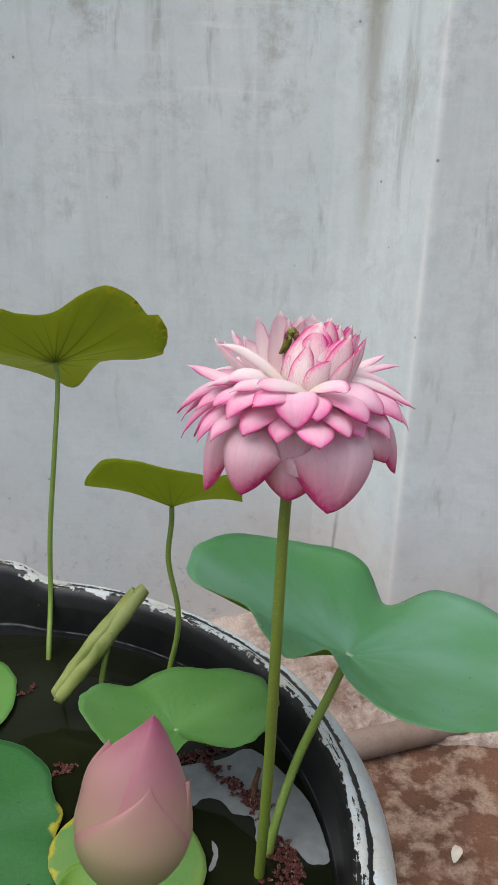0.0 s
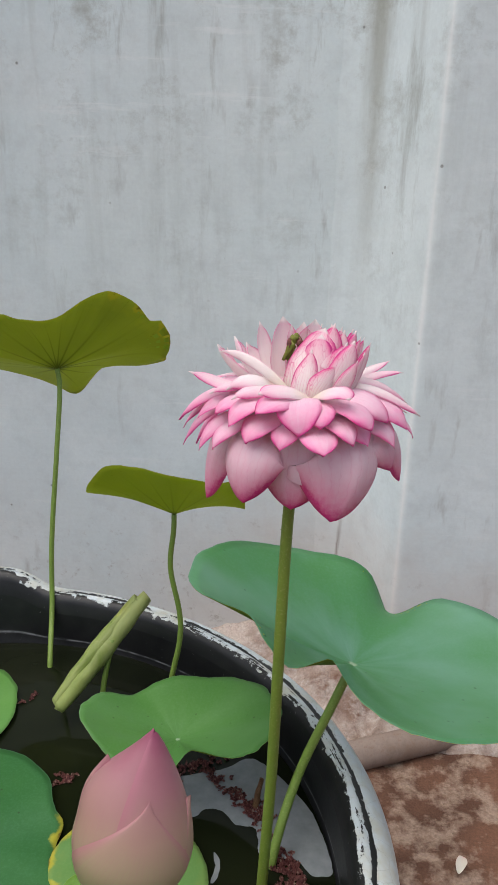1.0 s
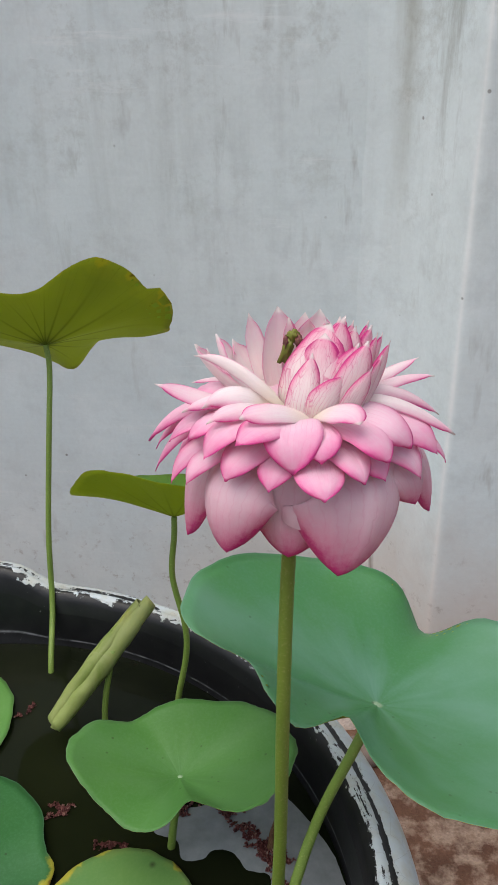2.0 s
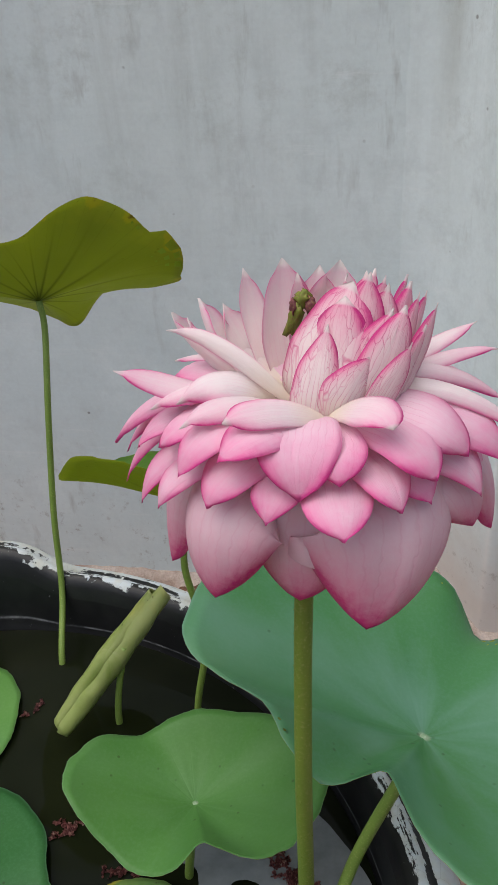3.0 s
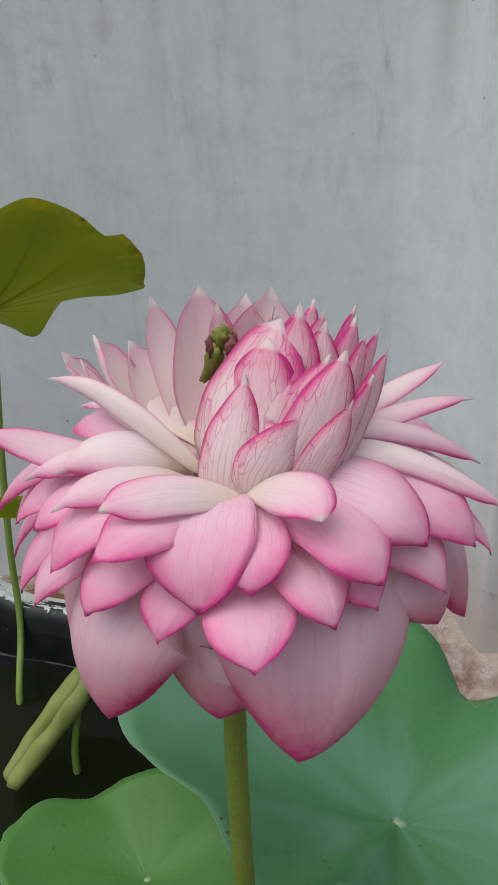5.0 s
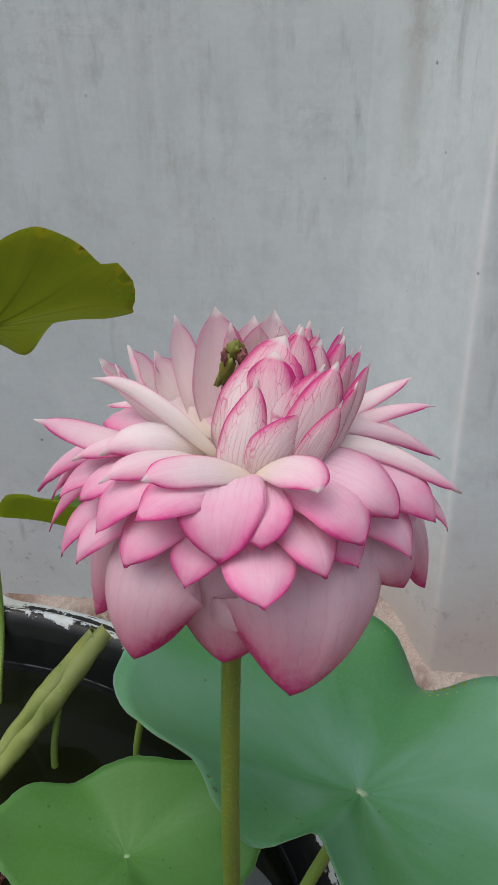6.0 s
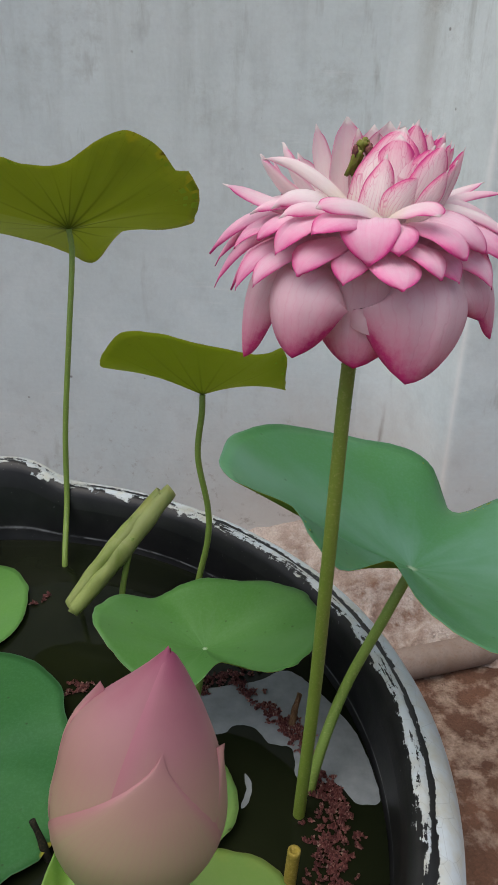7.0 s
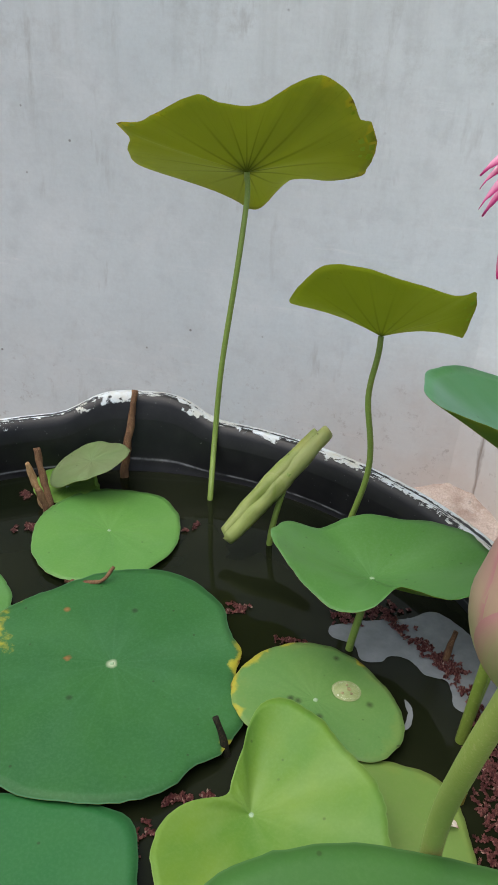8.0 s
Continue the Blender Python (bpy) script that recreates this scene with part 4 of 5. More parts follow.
# cement fillet that slopes from the wall down to the earth
def fillet_height(x, y):
    s = max(0.0, min(1.0, (x - 0.118) / 0.077))
    back = WALL_Y + 0.01 - 0.15 * s
    t = (back - y) / (back - 0.565)
    z = -0.248 - 0.045 * s - (0.105 - 0.035 * s) * max(0.0, min(1.0, t)) ** 0.8
    lump_up = noise.noise(Vector((x * 11, y * 13, 2)))
    z += 0.012 * noise.noise(Vector((x * 6, y * 6, 2))) * min(1, 0.15 + max(0, t) * 2)
    rough = min(1.0, 0.15 + 1.6 * max(0.0, t))
    z += rough * (0.016 * (max(0.0, 0.45 - abs(lump_up)) / 0.45) ** 2 - 0.008) + rough * 0.007 * noise.noise(Vector((x * 34, y * 34, 7))) + 0.003 * noise.noise(Vector((x * 90, y * 90, 9)))
    z -= 0.090 * max(0.0, min(1.0, (0.06 - x) / 0.26))
    return max(z, GROUND - 0.02) - (0.03 if y < 0.575 else 0)


fx = graded(-3.0, 3.0, -0.45, 0.60, 220, 12)
fy = [WALL_Y - 0.26 + 0.29 * k / 64 for k in range(65)]
verts = [(x, y, fillet_height(x, y)) for y in fy for x in fx]
faces = [(j * len(fx) + i, j * len(fx) + i + 1, (j + 1) * len(fx) + i + 1, (j + 1) * len(fx) + i) for j in range(len(fy) - 1) for i in range(len(fx) - 1)]
tagged(new("wall_foot", mesh_from("wall_foot", verts, faces, None, (M_FOOT,))), "crumbling cement fillet along the foot of the wall", "wall foot", kind="structure")

pipe = thing("pipe", (0.215, 0.572, GROUND + 0.018), "dusty beige plastic pipe lying on the earth", "pipe")
d = Vector((0.925, 0.38, 0.0))
part("barrel", tube("pipe", [-d * 0.5, -d * 0.2, d * 0.2, d * 0.9], 0.024, 0.024, M_PIPE, seg=24, steps=6), pipe)
part("socket", tube("pipe_socket", [d * 0.55, d * 0.58, d * 0.64], 0.028, 0.028, M_PIPE, seg=24, steps=4), pipe)


# ---- tub and water ----
TUB = Vector((-0.275, -0.025, 0.0))
PROFILE = [(0.10, -0.335), (0.27, -0.33), (0.305, -0.25), (0.325, -0.12), (0.338, -0.02), (0.343, 0.0), (0.3445, 0.004), (0.344, 0.012), (0.346, 0.040), (0.3485, 0.053),
           (0.353, 0.0610), (0.358, 0.0628), (0.3625, 0.0610), (0.365, 0.0585), (0.368, 0.0590), (0.374, 0.0575), (0.381, 0.0510), (0.3865, 0.0420), (0.388, 0.0330),
           (0.3855, 0.0270), (0.379, 0.0270), (0.373, 0.0310), (0.365, 0.0200), (0.352, -0.08), (0.335, -0.22), (0.315, -0.355), (0.10, -0.355)]
TUB_V = [0.0, 0.04, 0.08, 0.14, 0.2, 0.22, 0.24, 0.26, 0.30, 0.34, 0.38, 0.43, 0.47, 0.50, 0.53, 0.57, 0.63, 0.69, 0.75, 0.79, 0.82, 0.85, 0.88, 0.91, 0.94, 0.97, 1.0]
seg = 220
verts, uvs, faces = [], [], []
for k in range(seg):
    a = 2 * math.pi * k / seg
    deg = 360 * k / seg
    grip = sum(math.exp(-(((deg - g + 180) % 360 - 180) / 10.5) ** 4) for g in (102, 282))
    soft = 0.0025 * noise.noise(Vector((math.cos(a) * 1.5, math.sin(a) * 1.5, 2)))
    for (r, z), v in zip(PROFILE, TUB_V):
        lip = max(0.0, min(1.0, (z + 0.01) / 0.06)) if 0.2 < v < 0.9 else 0.0
        rr = r + (0.013 * grip + soft) * lip
        zz = z + (0.021 * grip + soft * 0.7) * lip
        verts.append((rr * math.cos(a), rr * math.sin(a), zz))
        uvs.append((abs(k / seg - 0.0), v))
n = len(PROFILE)
LIP = range(8, 21)
body_faces = [(k * n + i, k * n + i + 1, ((k + 1) % seg) * n + i + 1, ((k + 1) % seg) * n + i) for k in range(seg) for i in range(n - 1) if i not in LIP]
body_faces += [tuple(k * n for k in range(seg)), tuple(k * n + n - 1 for k in range(seg))[::-1]]
lip_faces = [(k * n + i, k * n + i + 1, ((k + 1) % seg) * n + i + 1, ((k + 1) % seg) * n + i) for k in range(seg) for i in LIP]
tub = thing("tub", TUB, "round black plastic tub with white paint flaking off its rim", "tub")
part("tub_body", mesh_from("tub_body", verts, body_faces, uvs, (M_TUB,)), tub)
part("rim", mesh_from("rim", verts, lip_faces, uvs, (M_TUB,)), tub, "rolled rim with flaking white paint")

verts = [Vector((0, 0, 0))]
for i in range(1, 9):
    for k in range(96):
        a = 2 * math.pi * k / 96
        verts.append(Vector((0.3425 * i / 8 * math.cos(a), 0.3425 * i / 8 * math.sin(a), 0)))
faces = [(0, 1 + k, 1 + (k + 1) % 96) for k in range(96)]
faces += [(1 + i * 96 + k, 1 + (i + 1) * 96 + k, 1 + (i + 1) * 96 + (k + 1) % 96, 1 + i * 96 + (k + 1) % 96) for i in range(7) for k in range(96)]
water = tagged(new("water", mesh_from("water", verts, faces, None, (M_WATER,))), "still dark olive water in the tub", "water", kind="structure")
water.location = TUB


# ---- lotus leaves ----
def lotus_leaf(at, rows, top, under, label, stalk=None, r=0.0035, group="lotus leaves", stalk_mat=None, prick=20, eye=True, **kw):
    """A leaf on its stalk; stalk: the points below the blade, from the water up, relative to the blade's centre."""
    ob = thing("lotus_leaf", at, label, "lotus leaf", group)
    part("blade", blade("blade", rows, top, under, **kw), ob)
    if eye and under is M_UNDER and top is not M_TOP_THIN:
        # the pale eye over the stalk
        rng, z0 = random.Random(int(at[0] * 7000)), 0.0006 - kw.get("dip", 0.004)
        ring = [(0.0015 + 0.0008 * rng.random(), 2 * math.pi * k / 12) for k in range(12)]
        pts = [(0, 0, z0 + 0.0007)] + [(rr * f * math.cos(t), rr * f * math.sin(t), z0 + h) for f, h in ((0.6, 0.0006), (1.0, 0.0)) for rr, t in ring]
        tri = [(0, 1 + k, 1 + (k + 1) % 12) for k in range(12)] + [(1 + k, 13 + k, 13 + (k + 1) % 12, 1 + (k + 1) % 12) for k in range(12)]
        part("leaf_eye", mesh_from("leaf_eye", pts, tri, None, (M_EYE,)), ob, "pale leaf eye")
    if stalk:
        part("stalk", tube("stalk", list(stalk) + [(0, 0, -0.0002 - kw.get("dip", 0.004))], r * 1.15, r, stalk_mat or M_STALK2, prickles=prick, seed=int(at[0] * 1000)), ob)
    return ob


# tall one at the back, its underside turned to the path
lotus_leaf((-0.2565, 0.3835, 0.3300),
           [(0, 0.107, 0.054), (7, 0.119, 0.050), (13, 0.129, 0.028), (20, 0.126, 0.004), (28, 0.126, -0.009), (42, 0.102, -0.020), (61, 0.078, -0.022), (88, 0.071, -0.058), (112, 0.088, -0.050), (148, 0.142, -0.027), (175, 0.128, 0.000), (189, 0.118, 0.020), (193, 0.126, 0.030), (196, 0.131, 0.036), (200, 0.118, 0.038), (206, 0.108, 0.042), (220, 0.094, 0.056), (240, 0.076, 0.071), (252, 0.062, 0.064), (290, 0.056, 0.067), (312, 0.066, 0.083), (328, 0.079, 0.093), (338, 0.086, 0.090), (350, 0.100, 0.074)],
           M_TOP_THIN, M_UNDER_TALL, "tall olive-green lotus leaf with a wavy yellowed margin, showing its underside",
           stalk=[(0.0005, -0.1115, -0.395), (0.0015, -0.1075, -0.330), (-0.006, -0.062, -0.28), (-0.006, -0.045, -0.20), (0.001, -0.028, -0.10), (0.003, -0.006, -0.03)], r=0.0028, power=1.15, seed=1)
lotus_leaf((-0.1005, 0.223, 0.2355),
           [(9, 0.070, 0.001), (40, 0.072, 0.002), (90, 0.068, 0.002), (135, 0.072, 0.004), (175, 0.078, 0.014), (204, 0.084, 0.036), (228, 0.078, 0.069), (255, 0.072, 0.074), (285, 0.074, 0.069), (312, 0.076, 0.056), (332, 0.0775, 0.054), (341, 0.075, 0.038), (350, 0.071, 0.019)],
           M_TOP_THIN, M_UNDER, "half-folded olive-green lotus leaf with its underside showing",
           stalk=[(-0.008, -0.015, -0.26), (-0.004, -0.014, -0.20), (0.006, -0.012, -0.145), (0.006, -0.010, -0.11), (-0.003, -0.008, -0.06), (0.0, -0.004, -0.02)], r=0.0026, power=1.1, seed=2)
lotus_leaf((0.070, 0.076, 0.181),
           [(0, 0.165, 0.000), (25, 0.140, 0.010), (46, 0.118, 0.010), (67, 0.102, -0.015), (80, 0.112, 0.020), (110, 0.126, 0.034), (128, 0.132, 0.047), (143, 0.138, 0.060), (168, 0.140, 0.069), (187, 0.133, 0.070), (208, 0.100, 0.070), (220, 0.094, 0.056), (234, 0.092, 0.042), (244, 0.078, 0.045), (251, 0.071, 0.047), (259, 0.079, 0.042), (270, 0.099, 0.033), (285, 0.121, 0.027), (315, 0.148, 0.017), (340, 0.170, 0.003)],
           M_TOP_BLUE, M_UNDER, "broad blue-green lotus leaf with a wavy margin, leaning over the rim",
           stalk=[(-0.066, -0.066, -0.24), (-0.058, -0.046, -0.17), (-0.040, -0.018, -0.11), (-0.014, -0.008, -0.04)], r=0.0038, power=1.35, dip=0.006, seed=3)
lotus_leaf((-0.079, 0.091, 0.075),
           [(14, 0.090, 0.030), (45, 0.078, 0.024), (75, 0.068, 0.017), (100, 0.065, 0.017), (138, 0.066, 0.009), (158, 0.082, 0.018), (180, 0.086, 0.028), (199, 0.084, 0.034), (222, 0.070, 0.016), (245, 0.066, 0.008), (268, 0.062, 0.016), (288, 0.054, 0.031), (298, 0.062, 0.034), (313, 0.081, 0.034), (345, 0.092, 0.034)],
           M_TOP_MID, M_UNDER, "fresh green lotus leaf just above the water, notched at its front",
           stalk=[(-0.010, -0.010, -0.12), (-0.009, -0.009, -0.073), (-0.002, -0.002, -0.02)], r=0.003, seed=4)
# floating pads
lotus_leaf((-0.338, 0.185, 0.005),
           [(12, 0.071, 0.001), (40, 0.076, 0.0), (63, 0.079, 0.001), (90, 0.076, 0.0), (115, 0.077, 0.0), (155, 0.074, 0.001), (195, 0.073, 0.003), (229, 0.081, 0.0), (254, 0.086, 0.0), (285, 0.079, -0.001), (322, 0.074, 0.0)],
           M_TOP_BRIGHT, M_UNDER, "round bright green lotus pad afloat, its margin nicked", dip=0.001, ripple=0.001, seed=5)
lotus_leaf((-0.275, 0.009, 0.007),
           [(6, 0.099, 0.0), (21, 0.106, 0.001), (32, 0.102, 0.002), (50, 0.113, 0.002), (72, 0.124, 0.002), (90, 0.125, 0.001), (114, 0.117, 0.0), (137, 0.108, 0.0), (162, 0.115, 0.001), (200, 0.122, 0.001), (235, 0.132, 0.002), (257, 0.135, 0.004), (275, 0.132, 0.005), (294, 0.133, 0.004), (309, 0.130, 0.002), (316, 0.121, 0.001), (330, 0.124, 0.001), (352, 0.113, 0.0)],
           M_TOP_DEEP, M_UNDER, "large deep green lotus pad afloat, yellow and torn at its margin", dip=0.001, ripple=0.0018, seed=6)
lotus_leaf((-0.110, 0.008, 0.0098),
           [(21, 0.061, 0.0), (40, 0.058, 0.0), (63, 0.060, 0.0), (96, 0.063, 0.0), (139, 0.064, 0.001), (185, 0.066, 0.0), (230, 0.058, 0.0), (270, 0.052, 0.0), (295, 0.054, 0.0), (321, 0.070, 0.0), (345, 0.071, 0.0)],
           M_TOP_LIME, M_UNDER, "yellow-green lotus pad afloat with brown holes and a drop of water", dip=0.0005, ripple=0.0008, seed=7)
lotus_leaf((-0.140, -0.108, 0.020),
           [(0, 0.086, 0.024), (25, 0.078, 0.022), (42, 0.072, 0.020), (65, 0.079, 0.020), (84, 0.083, 0.020), (94, 0.076, 0.020), (103, 0.056, 0.019), (112, 0.036, 0.016), (140, 0.021, 0.012), (180, 0.020, 0.010), (200, 0.046, 0.014), (216, 0.066, 0.016), (270, 0.105, 0.018), (320, 0.100, 0.018)],
           M_TOP_FRESH, M_UNDER, "bright lime-green lotus leaf lying over the others", stalk=[(0.0, 0.0, -0.05), (0.0, 0.0, -0.02)], r=0.003, prick=0, seed=8)
lotus_leaf((-0.055, -0.105, 0.005),
           [(20, 0.064, 0.0), (55, 0.076, 0.0), (90, 0.070, 0.001), (112, 0.070, 0.001), (150, 0.060, 0.0), (200, 0.060, 0.0), (250, 0.065, 0.0), (300, 0.065, 0.0), (345, 0.064, 0.002)],
           M_TOP_OLIVE, M_UNDER, "ageing olive lotus pad with a brown curled margin", dip=0.0005, ripple=0.001, seed=9)
lotus_leaf((-0.300, -0.225, 0.006),
           [(0, 0.105, 0.0), (30, 0.118, 0.0), (52, 0.130, 0.001), (75, 0.108, 0.0), (100, 0.100, 0.0), (150, 0.10, 0.0), (200, 0.09, 0.0), (260, 0.08, 0.0), (310, 0.09, 0.0)],
           M_TOP_UNDERPAD, M_UNDER, "deep green lotus pad lying under its neighbour", dip=0.001, seed=10)
lotus_leaf((-0.062, -0.345, 0.178),
           [(0, 0.115, 0.012), (40, 0.118, 0.012), (70, 0.111, 0.012), (95, 0.108, 0.012), (125, 0.110, 0.012), (160, 0.105, 0.006), (220, 0.095, 0.0), (280, 0.085, 0.0), (330, 0.105, 0.006)],
           M_TOP_DULL, M_UNDER, "green lotus leaf on a stalk beside the bud", stalk=[(0.01, 0.03, -0.23), (0.005, 0.02, -0.12), (0.0, 0.004, -0.03)], r=0.0035, seed=11)
lotus_leaf((-0.382, 0.256, 0.038),
           [(5, 0.041, 0.014), (30, 0.040, 0.012), (70, 0.034, 0.006), (120, 0.036, 0.0), (165, 0.040, -0.012), (190, 0.044, -0.022), (215, 0.042, -0.022), (250, 0.032, -0.012), (290, 0.032, -0.002), (330, 0.038, 0.010)],
           M_TOP_GREY, M_UNDER, "small grey-green lotus leaf tilted above a pad", stalk=[(0.006, 0.01, -0.08), (0.003, 0.005, -0.03)], r=0.002, prick=0, eye=False, dip=0.001, ripple=0.002, seed=12)
lotus_leaf((-0.408, 0.250, 0.004),
           [(0, 0.036, 0.001), (60, 0.032, 0.0), (120, 0.040, 0.0), (180, 0.037, 0.0), (240, 0.034, 0.0), (300, 0.034, 0.0)],
           M_TOP_FRESH, M_UNDER, "small yellow-green lotus pad afloat", dip=0.0005, seed=13)
lotus_leaf((-0.440, 0.050, 0.0045),
           [(0, 0.058, 0.0), (40, 0.052, 0.0), (90, 0.055, 0.0), (180, 0.06, 0.0), (270, 0.06, 0.0), (320, 0.056, 0.0)],
           M_TOP_MID, M_UNDER, "green lotus pad at the side of the tub", dip=0.0005, seed=14)


# a young leaf still rolled from both sides into two scrolls
def furled_leaf():
    a, b = Vector((-0.2215, 0.181, 0.020)), Vector((-0.141, 0.262, 0.112))
    mid = (a + b) / 2
    ob = thing("lotus_leaf", mid, "young lotus leaf rolled into two pale green scrolls", "lotus leaf", "lotus leaves")
    axis = (b - a).normalized()
    view = Vector((0.05, -0.75, 0.5)).normalized()
    out = (view - axis * view.dot(axis)).normalized()
    side = axis.cross(out)
    for s in (1, -1):
        verts, faces, uvs = [], [], []
        nv, nu = 30, 34
        for j in range(nv + 1):
            v = j / nv
            swell = (0.66 + 0.42 * max(0.0, math.sin(math.pi * v ** 1.15)) ** 0.8 + 0.10 * v) * (1 + 0.06 * noise.noise(Vector((v * 5, s, 0))))
            shift = 0.0016 * math.sin(v * 6 + s * 0.6)
            for i in range(nu + 1):
                q = i / nu
                ang = q * 2.1 * 2 * math.pi
                r = (0.0094 if s > 0 else 0.0070) * swell * (1 - 0.55 * q)
                c = mid + axis * ((v - 0.5) * (b - a).length * (1.0 if s > 0 else 0.93) * (1 - 0.07 * q)) + side * s * (0.0041 + shift * 0.3) + out * (shift + 0.0012 * math.cos(v * 5))
                slant = axis * (0.0035 * math.sin(ang * 0.5 + 1.2 * s) * (abs(2 * v - 1) ** 6) * (1 - q))
                dent = 1 + 0.17 * noise.noise(Vector((ang * 0.8, v * 9, s * 3)))
                verts.append(c - mid + slant + (side * s * -math.cos(ang) + out * math.sin(ang)) * r * dent - out * (0.002 if q == 0 else 0))
                uvs.append((0.5 + 0.02 * q, 0.42 + 0.58 * v))
        for j in range(nv):
            for i in range(nu):
                k = j * (nu + 1) + i
                faces.append((k, k + 1, k + nu + 2, k + nu + 1))
        me = mesh_from("scroll", verts, faces, uvs, (M_ROLL,))
        sc = part("scroll", me, ob)
        mod = sc.modifiers.new("thick", "SOLIDIFY")
        mod.thickness = 0.0006
    part("stalk", tube("stalk", [Vector((-0.180, 0.211, -0.04)) - mid, Vector((-0.178, 0.214, 0.02)) - mid, Vector((-0.168, 0.226, 0.078)) - mid], 0.0032, 0.0028, M_STALK2, prickles=14, seed=5), ob)


furled_leaf()


# ---- the open flower ----
AXIS = Vector((0.016, 0.010, 0.0))
flower = thing("lotus_flower", (0, 0, 0), "many-petalled pink lotus flower on a prickly green stalk", "lotus flower")
part("stalk", tube("stalk", [(0.0015, 0.004, -0.06), (0.0035, 0.004, 0.01), (0.0072, 0.001, 0.12), (0.0088, -0.006, 0.24), (0.0105, 0.000, 0.34), (0.014, 0.008, 0.395)], 0.0046, 0.0038, M_STALK, seg=18, prickles=260, seed=9), flower)


def around(az, r, z):
    return Vector((AXIS.x + r * math.cos(radians(az)), AXIS.y + r * math.sin(radians(az)), z))


count = [0]


def put_petal(curve, width, facing, cup, mat, **kw):
    count[0] += 1
    return part("petal", petal_mesh("petal", curve, width, facing, cup, mat, seed=count[0], **kw), flower)


def outward(az, up):
    """Where a petal's back turns; those at the two sides are rolled a little towards the path."""
    roll = max(0.0, abs(math.cos(radians(az))) - 0.8) * 5
    return Vector((math.cos(radians(az)), math.sin(radians(az)) - 0.6 * roll, up))


def layer(rows, root, lift, shoulder, mat, up, cup, fat=1.12, **kw):
    """A whorl: azimuth, reach and height of the tip, width. Petals leave the root ring, rise by lift, and turn down past the shoulder."""
    for az, R, z, w in rows:
        step = 0.0012 * (count[0] % 3 - 1)
        z0 = root[1] + step
        crown = max(z0, z) + lift + step
        put_petal([around(az, root[0], z0), around(az, root[0] + (R - root[0]) * 0.45, crown), around(az, R * shoulder, crown - 0.22 * (crown - z)), around(az, R, z)], w * fat, outward(az, up), cup, mat, **kw)


# outer petals: they arch out and hang, their tips tucked in towards the stalk
for az, bend, R, z, w, puff, b in [(-66, 14, 0.052, 0.3650, 0.069, 1.23, 0.44), (-126, -5, 0.057, 0.3745, 0.049, 1.15, 0.44), (-96, 0, 0.037, 0.3670, 0.058, 1.27, 0.36), (-11, 0, 0.060, 0.3860, 0.046, 1.10, 0.40), (9, 0, 0.070, 0.3690, 0.027, 1.02, 0.55),
                                   (-175, 0, 0.061, 0.3570, 0.034, 1.02, 0.55), (125, 0, 0.052, 0.358, 0.050, 1.1, 0.5), (80, 0, 0.050, 0.358, 0.052, 1.1, 0.5), (40, 0, 0.054, 0.362, 0.048, 1.1, 0.5)]:
    put_petal([around(az + bend, 0.008, 0.398), around(az + bend, R * 0.72, 0.430), around(az + bend, R * puff, 0.410), around(az, R, z)], w * 1.12, outward(az, 0.5), -0.60, M_OUTER, spoon=b, nv=36, nu=16, nib=0.0006, pinch=0.0, butt=0.1, wild=0.2)

# lower skirt
LOWER = [(-78, 0.0640, 0.4150, 0.0225), (-103, 0.0550, 0.4135, 0.0185), (-57, 0.0570, 0.4165, 0.0200), (-40, 0.0540, 0.4115, 0.0210), (-18, 0.0625, 0.4050, 0.0180), (-125, 0.0570, 0.4145, 0.0215), (-148, 0.0640, 0.4045, 0.0170),
         (-160, 0.0680, 0.3990, 0.0140), (-2, 0.0730, 0.4060, 0.0110), (8, 0.0640, 0.3970, 0.0130)]
SIDE = [(180, 0.0760, 0.3960, 0.0125), (174, 0.0770, 0.4050, 0.0105), (159, 0.0760, 0.3865, 0.0150)]
BACK = [(140, 0.067, 0.410, 0.026), (115, 0.066, 0.410, 0.027), (90, 0.066, 0.410, 0.027), (65, 0.067, 0.410, 0.026), (42, 0.068, 0.408, 0.025), (22, 0.070, 0.406, 0.020)]
layer(LOWER + BACK, (0.014, 0.421), 0.0065, 0.95, M_SKIRT, 1.2, -0.20, a=0.80, b=0.80, nv=20, nu=10, nib=0.0008, pinch=0.2)
layer(SIDE, (0.014, 0.424), 0.010, 0.86, M_SKIRT, 1.4, -0.45, a=0.8, b=0.72, nv=18, nu=10, nib=0.0042)

# middle skirt, laid over it
MIDDLE = [(-43, 0.0570, 0.4235, 0.0245), (-22, 0.0570, 0.4225, 0.0240), (-8, 0.0680, 0.4140, 0.0200), (-154, 0.0590, 0.4250, 0.0190),
          (-138, 0.0590, 0.4220, 0.0180), (-169, 0.0670, 0.4170, 0.0150)]
BACK = [(150, 0.068, 0.424, 0.024), (128, 0.067, 0.425, 0.026), (104, 0.067, 0.425, 0.026), (80, 0.067, 0.425, 0.026), (56, 0.067, 0.425, 0.025), (34, 0.068, 0.423, 0.020)]
layer(MIDDLE + BACK, (0.013, 0.430), 0.009, 0.93, M_SKIRT, 1.5, -0.20, a=0.74, b=0.68, nv=20, nu=10, nib=0.0008, pinch=0.2)
layer([(-77, 0.0500, 0.4275, 0.0215)], (0.013, 0.430), 0.0080, 0.95, M_SKIRT, 1.5, -0.12, a=0.70, b=0.56, nv=18, nu=10)
layer([(-92, 0.0515, 0.4230, 0.0250)], (0.013, 0.430), 0.0115, 0.96, M_SKIRT, 1.5, -0.06, a=0.66, b=0.56, nv=18, nu=10)
